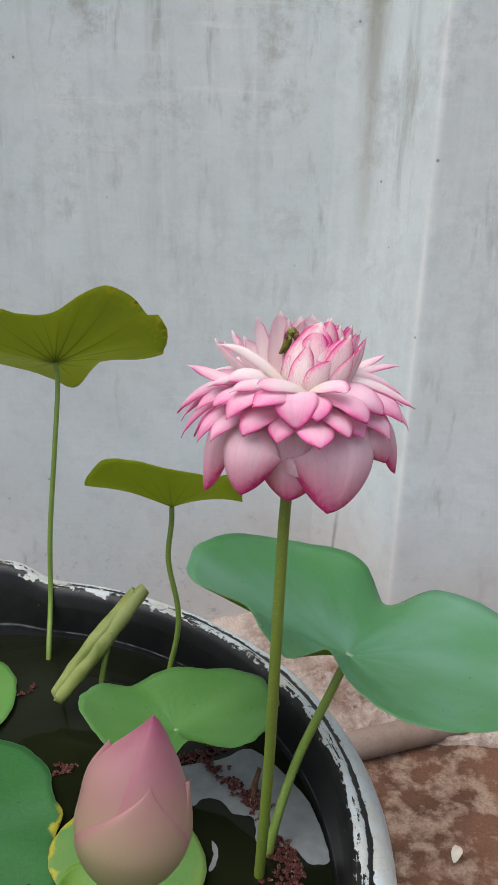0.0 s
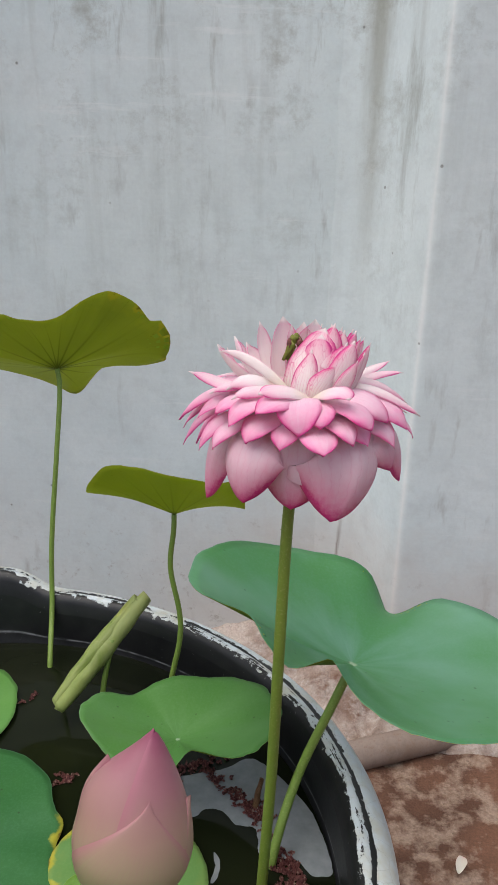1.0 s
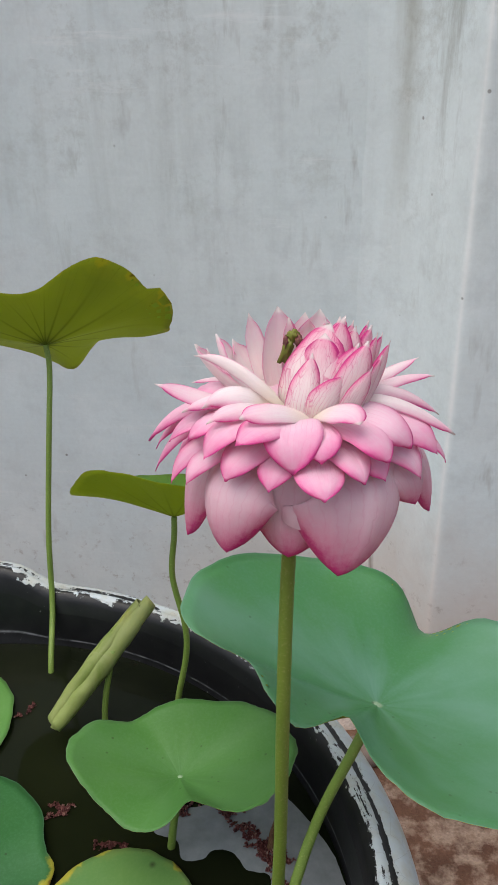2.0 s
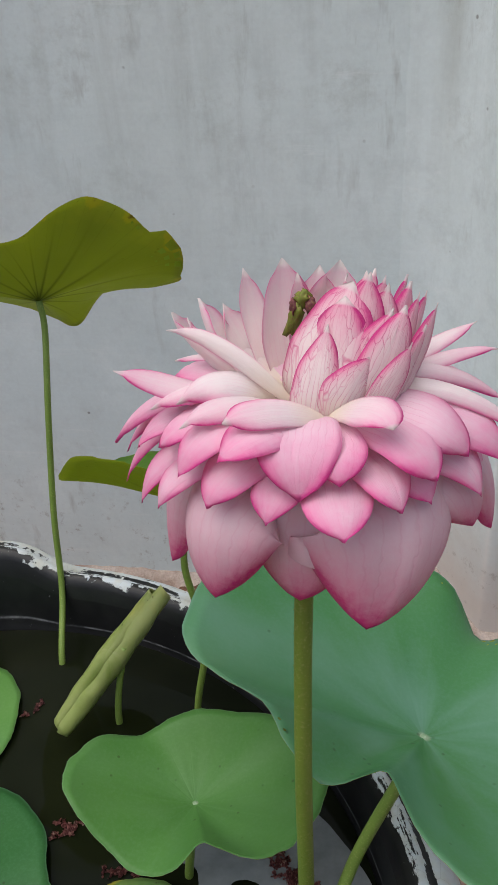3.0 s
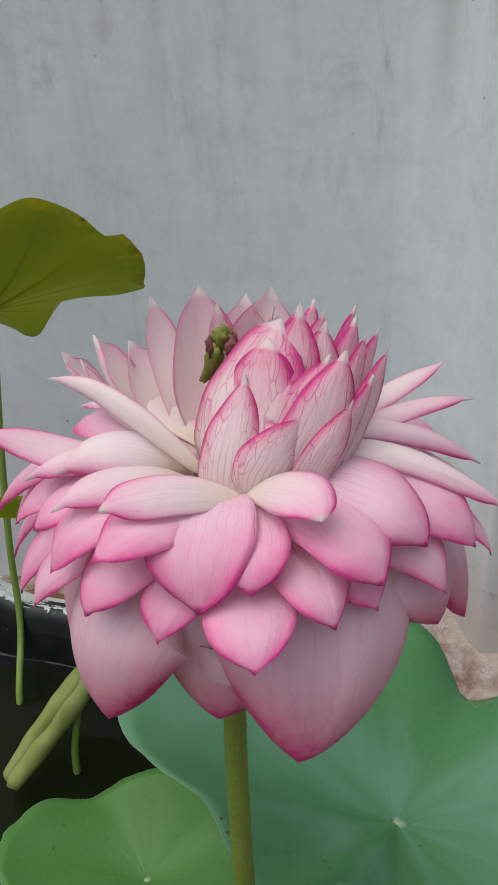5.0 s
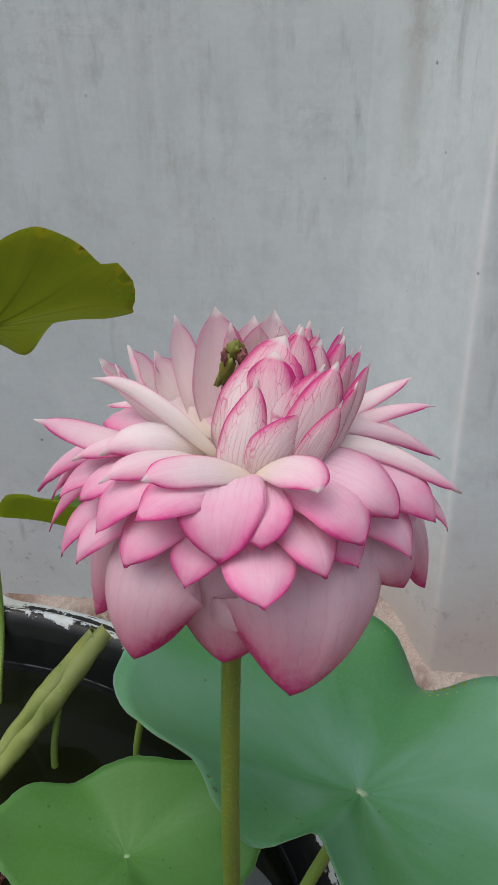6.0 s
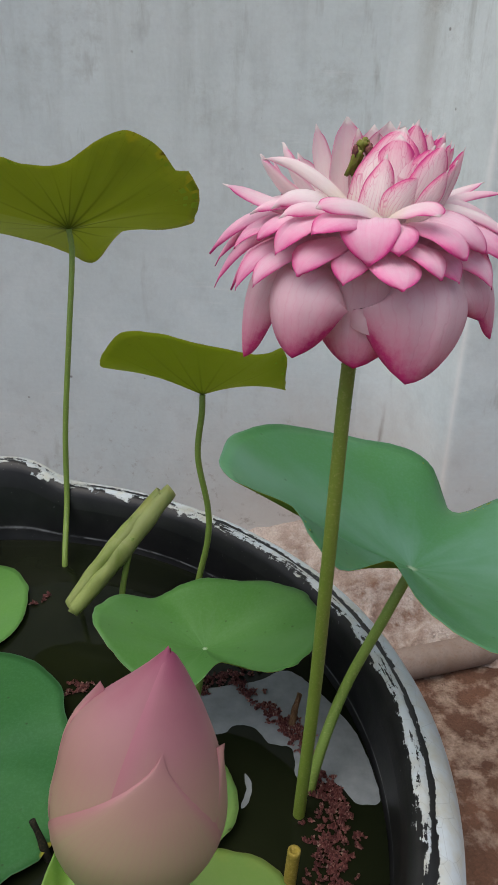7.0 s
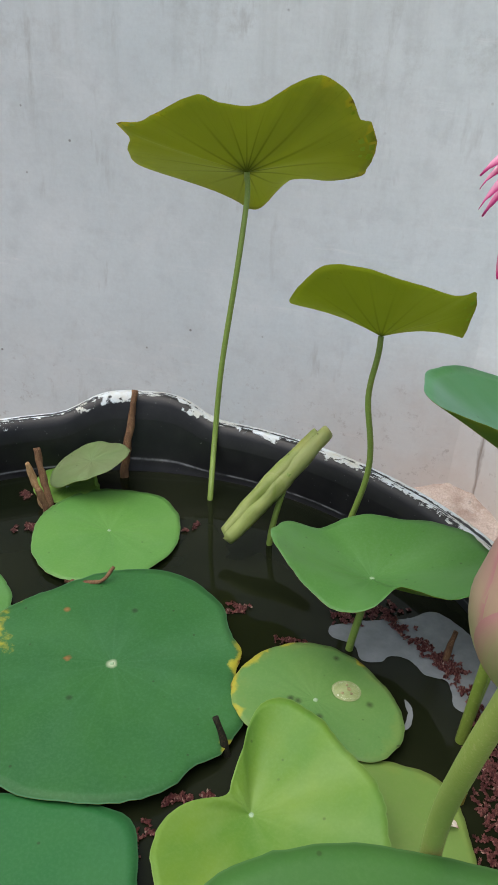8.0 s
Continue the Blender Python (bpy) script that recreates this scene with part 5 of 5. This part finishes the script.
layer([(179, 0.0780, 0.4130, 0.0125)], (0.013, 0.430), 0.012, 0.84, M_SKIRT, 1.6, -0.45, a=0.8, b=0.70, nib=0.0042)

# upper petals that stand out level: azimuth, reach, height of the tip, width, rise of the middle, cup
UPPER = [(-142, 0.0525, 0.4385, 0.0165, 0.006, -0.40), (-160, 0.0490, 0.4395, 0.0185, 0.009, -0.45), (-165, 0.0580, 0.4360, 0.0150, 0.008, -0.50), (-172, 0.0700, 0.4460, 0.0140, -0.006, -0.25),
         (0, 0.0745, 0.4220, 0.0115, 0.012, -0.50), (17, 0.0720, 0.4230, 0.0105, 0.014, -0.50), (15, 0.0710, 0.4170, 0.0085, 0.012, -0.50), (22, 0.0700, 0.4410, 0.0085, 0.002, -0.40)]
UPPER += [(39, 0.0750, 0.4420, 0.0105, -0.003, -0.30), (38, 0.0650, 0.4250, 0.0100, 0.008, -0.40), (62, 0.064, 0.440, 0.018, 0.002, -0.2), (95, 0.062, 0.440, 0.020, 0.002, -0.2), (140, 0.062, 0.438, 0.016, 0.002, -0.2), (146, 0.0740, 0.4275, 0.0090, 0.006, -0.4)]
for az, R, z, w, rise, cup in UPPER:
    put_petal([around(az, 0.014, 0.431), around(az, R * 0.45, 0.436 + rise), around(az, R * 0.80, z + 0.9 * rise + 0.002), around(az, R, z)], w, outward(az, 2.2), cup, M_UPPER, a=0.7, b=0.62, butt=0.05, nib=0.0030)

# two laid across the front, one over the other
put_petal([(0.0180, -0.0100, 0.4310), (0.0100, -0.0200, 0.4415), (-0.0040, -0.0320, 0.4440), (-0.0110, -0.0380, 0.4345)], 0.0205, (-0.15, -0.50, 1.0), -0.22, M_SKIRT, a=0.70, b=0.52, nv=18, nu=10, butt=0.08)
put_petal([(0.0225, -0.0115, 0.4340), (0.0120, -0.0180, 0.4445), (-0.0010, -0.0265, 0.4480), (-0.0090, -0.0310, 0.4445)], 0.0140, (-0.15, -0.50, 1.0), -0.25, M_UPPER, a=0.70, b=0.52, nib=0.0020, butt=0.08)
# a broad one in front of the heart, folded over at its tip
put_petal([(0.0215, -0.0095, 0.4345), (0.0300, -0.0135, 0.4430), (0.0405, -0.0210, 0.4480), (0.0435, -0.0285, 0.4425)], 0.0165, (0.10, -0.35, 1.0), -0.22, M_UPPER, a=0.72, b=0.46, nib=0.0012, butt=0.05, pinch=0.0)
# slim petal arching over to the side
put_petal([(0.010, 0.000, 0.433), (-0.004, 0.001, 0.447), (-0.020, 0.008, 0.459), (-0.036, 0.013, 0.457)], 0.0078, (-0.35, -0.75, 0.60), -0.45, M_TALL, a=0.55, b=0.60, nib=0.0028, butt=0.05)
# tall ones that stand up behind the gap: azimuth, reach, height of the tip, width, how upright
for az, R, z, w, lean in [(158, 0.0610, 0.4560, 0.0200, 0.30), (158, 0.0540, 0.4550, 0.0085, 0.35), (154, 0.0510, 0.4620, 0.0230, 0.50), (132, 0.0450, 0.4700, 0.0150, 0.80), (114, 0.0360, 0.4740, 0.0250, 1.0), (106, 0.0320, 0.4690, 0.0120, 1.0), (140, 0.0500, 0.4560, 0.0200, 0.55),
                          (79, 0.0355, 0.4725, 0.0290, 1.0), (91, 0.0350, 0.4705, 0.0240, 1.0), (64, 0.040, 0.4640, 0.0200, 1.0), (45, 0.046, 0.4600, 0.0180, 0.8)]:
    put_petal([around(az, 0.014, 0.426), around(az, R * (0.60 + 0.16 * lean), 0.427), around(az, R * (0.95 + 0.03 * lean), 0.436 + (z - 0.436) * 0.42), around(az, R, z - 0.003)], w, outward(az, 0.15), -0.45, M_TALL, a=0.60, b=0.50, nib=0.0030, butt=0.22)

# closed heart: root, tip, width, where its back turns, bulge
FRONT = [(0.0160, -0.0085, 0.0205, 0.0060, 0.4615, 0.0160, -0.10, -1, 0.0050), (0.0185, -0.0020, 0.0260, 0.0120, 0.4695, 0.0225, -0.25, -1, 0.0055), (0.0140, 0.0030, 0.0280, 0.0190, 0.4725, 0.0310, -0.60, -0.80, 0.0110), (0.0245, 0.0065, 0.0345, 0.0190, 0.4755, 0.0205, -0.10, -1, 0.0040), (0.0250, -0.0050, 0.0305, 0.0060, 0.4590, 0.0090, 0.1, -1, 0.0050),
         (0.0240, -0.0075, 0.0358, -0.0005, 0.4540, 0.0165, 0.25, -1, 0.0040), (0.0305, -0.0040, 0.0468, 0.0100, 0.4670, 0.0200, 0.35, -1, 0.0060), (0.0275, -0.0025, 0.0425, 0.0110, 0.4655, 0.0175, 0.1, -1, 0.0055), (0.0345, -0.0060, 0.0490, 0.0015, 0.4570, 0.0110, 0.5, -1, 0.0035)]
SIDES = [(0.0385, -0.0035, 0.0540, 0.0120, 0.4590, 0.0090, 0.7, -0.9, 0.0030), (0.0405, 0.0000, 0.0580, 0.0200, 0.4640, 0.0105, 0.85, -0.75, 0.0030), (0.0300, 0.0080, 0.0410, 0.0200, 0.4710, 0.0190, 0.2, -1, 0.0045), (0.0360, 0.0090, 0.0490, 0.0280, 0.4690, 0.0160, 0.6, -0.8, 0.0040),
         (0.0390, 0.0130, 0.0550, 0.0350, 0.4630, 0.0115, 0.9, -0.5, 0.0040), (0.0340, 0.0240, 0.0480, 0.0440, 0.4660, 0.0105, 0.7, -0.3, 0.0030), (0.0300, 0.0180, 0.0400, 0.0300, 0.4705, 0.0140, 0.4, -0.9, 0.0040), (0.0260, 0.0180, 0.0330, 0.0290, 0.4725, 0.0150, 0.1, -1, 0.0040)]
BEHIND = [(0.0200, 0.0140, 0.0260, 0.0240, 0.4735, 0.0170, -0.6, -0.2, 0.0040), (0.0280, 0.0240, 0.0360, 0.0420, 0.4690, 0.0120, 0.3, -0.6, 0.0040), (0.0370, 0.0060, 0.0520, 0.0250, 0.4660, 0.0120, 0.8, -0.7, 0.0040)]
for rx, ry, tx, ty, tz, w, fx, fy, bl in FRONT + SIDES + BEHIND:
    tz -= 0.0010
    put_petal([(rx, ry, 0.430), (rx + (tx - rx) * 0.22 + fx * bl, ry + (ty - ry) * 0.22 + fy * bl, 0.440), (rx + (tx - rx) * 0.66 + fx * bl, ry + (ty - ry) * 0.66 + fy * bl, 0.430 + (tz - 0.430) * 0.70), (tx, ty, tz)], w * 1.14, (fx, fy, 0.05), -0.34, M_INNER, a=0.46, b=0.40 if w > 0.022 else 0.66, nib=0.0022, nv=22, nu=10, butt=0.34, pinch=0.2)


def lump(name, at, size, mat, seed, tilt=(0, 0, 0), seg=14, rings=9, knob=0.25):
    """A knobbly rounded body."""
    verts, faces = [], []
    R = Euler(tilt).to_matrix()
    for j in range(rings + 1):
        ph = math.pi * j / rings
        for i in range(seg):
            a = 2 * math.pi * i / seg
            d = Vector((math.sin(ph) * math.cos(a), math.sin(ph) * math.sin(a), math.cos(ph)))
            q = 1 + knob * noise.noise(d * 2.1 + Vector((seed, 0, 0)))
            verts.append(R @ Vector((d.x * size[0], d.y * size[1], d.z * size[2])) * q + Vector(at))
    for j in range(rings):
        for i in range(seg):
            i2 = (i + 1) % seg
            faces.append((j * seg + i, (j + 1) * seg + i, (j + 1) * seg + i2, j * seg + i2))
    return mesh_from(name, verts, faces, [(0.5, 0.5)] * len(verts), (mat,))


pod = part("seed_pod", lump("seed_pod", (0.0068, 0.031, 0.4545), (0.0026, 0.0026, 0.008), M_POD, 1, (0.2, 0.40, 0), knob=0.6), flower, "green half-formed seed pod")
part("seed_knob", lump("seed_knob", (0.0100, 0.031, 0.4625), (0.0029, 0.0026, 0.0030), M_POD, 2, (0.4, 0.6, 0), knob=0.8), pod)
part("seed_knob", lump("seed_knob", (0.0130, 0.029, 0.4600), (0.0022, 0.0028, 0.0034), M_POD_RED, 5, knob=0.6), pod, "dusky red seed knob")
part("seed_knob", lump("seed_knob", (0.0068, 0.031, 0.4590), (0.0018, 0.0030, 0.0040), M_POD_RED, 8, knob=0.6), pod, "dusky red seed knob")
part("receptacle", lump("receptacle", (0.0145, 0.010, 0.414), (0.013, 0.013, 0.020), M_POD, 3, knob=0.1), flower)


# ---- the bud ----
BUD_TIP, BUD_BASE = Vector((-0.0366, -0.2486, 0.3820)), Vector((-0.0495, -0.2620, 0.3055))
bud = thing("lotus_bud", BUD_BASE, "closed pink lotus bud, cream-green at its base, on a stalk", "lotus bud")


def bud_petal(az, half, v0, v1, puff, tip_pull=0.0, nu=16, nv=20, lean=0.0, flare=0.0):
    """A petal wrapped round the bud's body, from v0 to v1 of its height."""
    ax = BUD_TIP - BUD_BASE
    L = ax.length
    T = ax.normalized()
    X = Vector((1, 0, 0))
    X = (X - T * X.dot(T)).normalized()
    Y = T.cross(X)
    verts, uvs, faces = [], [], []
    for j in range(nv + 1):
        q = j / nv
        for i in range(nu + 1):
            u = 2 * i / nu - 1
            w = (max(0.02, math.sin(min(1.0, (1 - q) * 1.4) * math.pi / 2)) if v1 < 0.9 else 1.0) * (0.35 + 0.65 * min(1.0, q * 4 + 0.3))
            a = radians(az + half * u * w + lean * q)
            v = v0 + (v1 - v0) * q
            v -= 0.035 * abs(u) ** 2 * q * (v1 - v0)
            g = min(1.0, max(0.0, v))
            r = 0.0238 * (0.10 + 0.90 * (1 - (1 - min(1, g / 0.42)) ** 2.2) ** 0.85) * (1 - max(0, (g - 0.36) / 0.64) ** 1.55)
            # a fuller shoulder on one side
            turn = (math.degrees(a) - 188 + 180) % 360 - 180
            r *= 1 + 0.30 * math.exp(-(turn / 48) ** 2) * math.exp(-((g - 0.70) / 0.17) ** 2)
            lift = puff if puff < 0 else puff - (puff - 0.0003) * max(abs(u) ** 5, q ** 5 * 0.7)
            r = max(0.0006, r + lift * (0.3 + 0.7 * q) * min(1, (1 - g) * 12 + 0.1))
            r += flare * q ** 8 * (1 - u * u)
            d = X * math.cos(a) + Y * math.sin(a)
            verts.append(T * v * L + d * r)
            uvs.append((i / nu, v))
    for j in range(nv):
        for i in range(nu):
            k = j * (nu + 1) + i
            faces.append((k, k + 1, k + nu + 2, k + nu + 1))
    ob = part("petal", mesh_from("petal", verts, faces, uvs, (M_BUD,)), bud)
    return ob


for az, half, v0, v1, puff, lean, flare in [(60, 95, 0.0, 0.985, -0.0026, 0, 0), (180, 80, 0.0, 0.99, -0.0016, 0, 0), (240, 75, 0.0, 1.0, -0.0004, 0, 0), (325, 70, 0.0, 0.985, 0.0006, 0, 0), (276, 80, 0.0, 0.74, 0.0014, 12, 0.0006), (176, 34, 0.0, 0.80, -0.0004, 0, 0.0036), (2, 44, 0.0, 0.68, 0.0004, 0, 0.0028)]:
    bud_petal(az, half, v0, v1, puff, lean=lean, flare=flare)
rel = lambda p: Vector(p) - BUD_BASE
part("stalk", tube("stalk", [rel((-0.035, -0.185, -0.05)), rel((-0.040, -0.195, 0.05)), rel((-0.050, -0.222, 0.15)), rel((-0.054, -0.236, 0.21)), rel((-0.0545, -0.254, 0.262)), rel((-0.0497, -0.262, 0.3065))], 0.0048, 0.0043, M_STALK3, seg=18, prickles=60, seed=21), bud)


# ---- cut and dry stalks ----
def stub(name, pts, r0, r1, mat, label, hollow=True, **kw):
    base = Vector(pts[0])
    ob = thing(name, base, label, "cut stalk", "cut stalks")
    part("stump", tube("stump", [Vector(p) - base for p in pts], r0, r1, mat, hollow=hollow, **kw), ob)
    return ob


stub("cut_stalk", [(-0.001, -0.052, -0.03), (-0.0005, -0.0505, 0.005), (0.001, -0.048, 0.032)], 0.0042, 0.0044, M_YSTUB, "yellow cut lotus stalk with an open end standing in the water", prickles=10)
stub("dry_stalk", [(-0.359, 0.290, -0.02), (-0.358, 0.300, 0.02), (-0.357, 0.316, 0.06), (-0.356, 0.328, 0.092)], 0.0048, 0.0034, M_DRY, "dry brown stalk standing by the tub's wall", wobble=0.5)
stub("dry_stalk", [(-0.405, 0.204, -0.02), (-0.412, 0.212, 0.005), (-0.424, 0.224, 0.035), (-0.432, 0.232, 0.058)], 0.0044, 0.0034, M_DRY, "split brown stalk leaning out of the water", wobble=0.5)
stub("dry_stalk", [(-0.412, 0.208, -0.02), (-0.418, 0.212, 0.004), (-0.430, 0.216, 0.030), (-0.436, 0.217, 0.048)], 0.0052, 0.0024, M_PALE_DRY, "split pale inside of a dry stalk leaning out of the water", hollow=False, wobble=0.7)
stub("dry_stalk", [(-0.411, 0.206, -0.01), (-0.414, 0.205, 0.008), (-0.421, 0.205, 0.026)], 0.0036, 0.0034, M_DRY, "short dark brown stalk stump", wobble=0.4)
stub("dry_stalk", [(-0.352, 0.103, 0.002), (-0.335, 0.100, 0.005), (-0.316, 0.102, 0.010), (-0.308, 0.112, 0.020)], 0.0022, 0.0016, M_DRY, "bent brown stalk end between two pads", hollow=False, wobble=0.4)
stub("dry_stalk", [(-0.1640, -0.054, -0.02), (-0.1690, -0.050, 0.006), (-0.1790, -0.042, 0.026)], 0.0034, 0.0024, M_DARK_STUB, "dark stub poking up at a pad's margin", wobble=0.3)
stub("dry_stalk", [(-0.008, 0.085, -0.01), (-0.006, 0.090, 0.010), (-0.002, 0.098, 0.026)], 0.0030, 0.0022, M_DRY, "brown stub among the red floating fern", wobble=0.5)


# ---- floating fern, painted sky reflections, drop, fallen petal ----
rng = random.Random(4)
verts, faces = [], []


def frond(x, y, s):
    """A small rosette: overlapping scale-like leaves on short forking stems."""
    for _ in range(rng.randint(3, 5)):
        a0 = rng.uniform(0, 6.283)
        for i in range(rng.randint(3, 5)):
            r = s * (0.25 + 0.28 * i) * rng.uniform(0.8, 1.2)
            a = a0 + rng.uniform(-0.35, 0.35)
            cx, cy = x + math.cos(a) * r, y + math.sin(a) * r
            h, w = rng.uniform(0.0010, 0.0030) * (1.2 - 0.18 * i), rng.uniform(0.0009, 0.0015)
            b = a + rng.uniform(-0.9, 0.9)
            ux, uy = math.cos(b), math.sin(b)
            tip = rng.uniform(0.2, 0.9) * h
            j = len(verts)
            verts.extend([(cx - ux * w, cy - uy * w, 0.0008), (cx - uy * w * 0.75, cy + ux * w * 0.75, 0.0008 + tip * 0.5), (cx + ux * w * 1.1, cy + uy * w * 1.1, 0.0010 + tip), (cx + uy * w * 0.75, cy - ux * w * 0.75, 0.0008 + tip * 0.5), (cx, cy, 0.0012 + h)])
            faces.extend(((j, j + 1, j + 4), (j + 1, j + 2, j + 4), (j + 2, j + 3, j + 4), (j + 3, j, j + 4)))


# drifts: from, to, half-width, tufts
for x0, y0, x1, y1, w, n in [(0.015, 0.040, 0.036, 0.005, 0.010, 70), (0.030, 0.005, 0.022, -0.040, 0.016, 110), (0.026, -0.040, 0.028, -0.130, 0.018, 170), (-0.105, 0.112, -0.050, 0.146, 0.010, 60),
                             (-0.068, 0.141, -0.020, 0.096, 0.008, 60), (-0.020, 0.096, 0.004, 0.072, 0.010, 60), (-0.010, 0.102, 0.010, 0.050, 0.006, 40), (-0.198, 0.104, -0.180, 0.112, 0.006, 26),
                             (-0.430, 0.170, -0.405, 0.176, 0.006, 22), (-0.450, 0.232, -0.440, 0.222, 0.005, 16), (-0.270, 0.205, -0.255, 0.226, 0.003, 10), (-0.150, 0.074, -0.125, 0.080, 0.003, 14),
                             (-0.205, -0.100, -0.170, -0.088, 0.005, 20), (-0.215, -0.160, -0.205, -0.120, 0.004, 16)]:
    for _ in range(int(n * 0.8)):
        t = rng.random()
        frond(x0 + (x1 - x0) * t + rng.gauss(0, w * 0.5), y0 + (y1 - y0) * t + rng.gauss(0, w * 0.5), rng.uniform(0.0016, 0.0030))
tagged(new("floating_fern", mesh_from("floating_fern", verts, faces, None, (M_AZOLLA,), smooth=False)), "drifts of dusky red floating fern on the water", "floating fern", kind="stuff")


def sky_patch(name, pts):
    """A flat patch painted as the sky's reflection, with a smooth, closed outline through the points."""
    P = [Vector((x, y, 0)) for x, y in pts]
    n = len(P)
    loop = []
    for i in range(n):
        a, b, c, d = P[i - 1], P[i], P[(i + 1) % n], P[(i + 2) % n]
        for k in range(7):
            t = k / 7
            p = 0.5 * (2 * b + (c - a) * t + (2 * a - 5 * b + 4 * c - d) * t * t + (3 * b - a - 3 * c + d) * t ** 3)
            loop.append(p + Vector((noise.noise(p * 160), noise.noise(p * 160 + Vector((5, 0, 0))), 0)) * 0.0012)
    bm = bmesh.new()
    bm.faces.new([bm.verts.new(p) for p in loop])
    bmesh.ops.triangulate(bm, faces=bm.faces[:])
    if sum(f.normal.z for f in bm.faces) < 0:
        bmesh.ops.reverse_faces(bm, faces=bm.faces[:])
    me = bpy.data.meshes.new(name)
    bm.to_mesh(me)
    bm.free()
    me.materials.append(M_SKY_PATCH)
    ob = tagged(new(name, me), "pale grey patch painted as the sky's reflection on the dark water", "water film", kind="stuff")
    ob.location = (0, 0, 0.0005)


# sky reflections laid on the water as flat grey shapes
sky_patch("water_film", [(-0.064, 0.126), (-0.040, 0.134), (-0.016, 0.150), (0.005, 0.138), (0.029, 0.111), (0.046, 0.085), (0.058, 0.051), (0.063, 0.023), (0.052, 0.018), (0.044, 0.019), (0.032, 0.033), (0.017, 0.034),
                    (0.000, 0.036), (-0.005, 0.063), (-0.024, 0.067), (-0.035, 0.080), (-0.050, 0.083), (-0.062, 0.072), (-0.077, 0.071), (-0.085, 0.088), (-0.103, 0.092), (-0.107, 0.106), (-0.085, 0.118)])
sky_patch("water_film", [(-0.040, 0.035), (-0.034, 0.027), (-0.034, 0.010), (-0.040, 0.004), (-0.0375, 0.019)])

drop = thing("water_drop", (-0.087, 0.022, 0.0103), "flat clear drop of water with grit in it on a pad", "water drop")
m, node, link, bsdf, nt = material("clear_water_drop")
bsdf.inputs["Transmission Weight"].default_value = 1.0
bsdf.inputs["Roughness"].default_value = 0.02
bsdf.inputs["IOR"].default_value = 1.33
verts, faces = [], []
for j in range(8):
    ph = math.pi / 2 * j / 7
    for k in range(32):
        a = 2 * math.pi * k / 32
        r = 0.0115 * math.cos(ph) ** 0.6 * (1 + 0.05 * math.cos(2 * a))
        verts.append((r * math.cos(a), r * math.sin(a), 0.0036 * math.sin(ph)))
faces = [(j * 32 + k, j * 32 + (k + 1) % 32, (j + 1) * 32 + (k + 1) % 32, (j + 1) * 32 + k) for j in range(7) for k in range(32)]
body = part("droplet", mesh_from("droplet", verts, faces, None, (m,)), drop)
body.visible_shadow = False
grit = rough_material("pale_grit", (0.45, 0.36, 0.2), (0.3, 0.24, 0.14), 300.0, bump_d=0.0003)
silt = rough_material("pale_silt", (0.36, 0.42, 0.20), (0.27, 0.34, 0.14), 160.0, (0.42, 0.44, 0.26), bump_d=0.0003)
bed = [(0, 0, 0.0011)] + [(f * 0.0112 * (1 + 0.05 * math.cos(2 * t) + 0.03 * math.sin(5 * t)) * math.cos(t), f * 0.0112 * (1 + 0.05 * math.cos(2 * t)) * math.sin(t), h) for f, h in ((0.8, 0.0010), (0.97, 0.0003)) for t in (2 * math.pi * k / 24 for k in range(24))]
part("silt", mesh_from("silt", bed, [(0, 1 + k, 1 + (k + 1) % 24) for k in range(24)] + [(1 + k, 25 + k, 25 + (k + 1) % 24, 1 + (k + 1) % 24) for k in range(24)], None, (silt,)), drop, "pale silt under the water")
for x, y, s in [(0.002, 0.001, 0.0020), (-0.003, -0.004, 0.0014), (0.004, -0.003, 0.0012), (0.0, 0.005, 0.0011)]:
    part("grit", lump("grit", (x, y, 0.0010), (s, s, s * 0.6), grit, x * 900, seg=8, rings=5, knob=0.5), drop)

fallen = thing("fallen_petal", (0.270, 0.352, GROUND + 0.006), "withered pale petal lying on the red earth", "petal")
M_FALLEN = petal_material("withered_petal", (0.74, 0.70, 0.60), (0.66, 0.50, 0.42), (0.62, 0.30, 0.28), 0.1, 0.5, 0.2, 0.2)
part("blade", petal_mesh("blade", [(-0.005, -0.013, 0.004), (-0.003, -0.004, 0.006), (0.002, 0.005, 0.008), (0.006, 0.011, 0.007)], 0.016, (0, -0.2, 1), 0.35, M_FALLEN), fallen)
scrap = thing("fallen_petal", (-0.012, -0.079, 0.008), "small curled dry petal scrap on a pad", "petal")
part("blade", petal_mesh("blade", [(-0.008, -0.003, 0.0), (-0.003, 0.0, 0.003), (0.003, 0.002, 0.002), (0.008, 0.001, -0.001)], 0.0065, (0, -0.2, 1), 0.5, M_FALLEN), scrap)
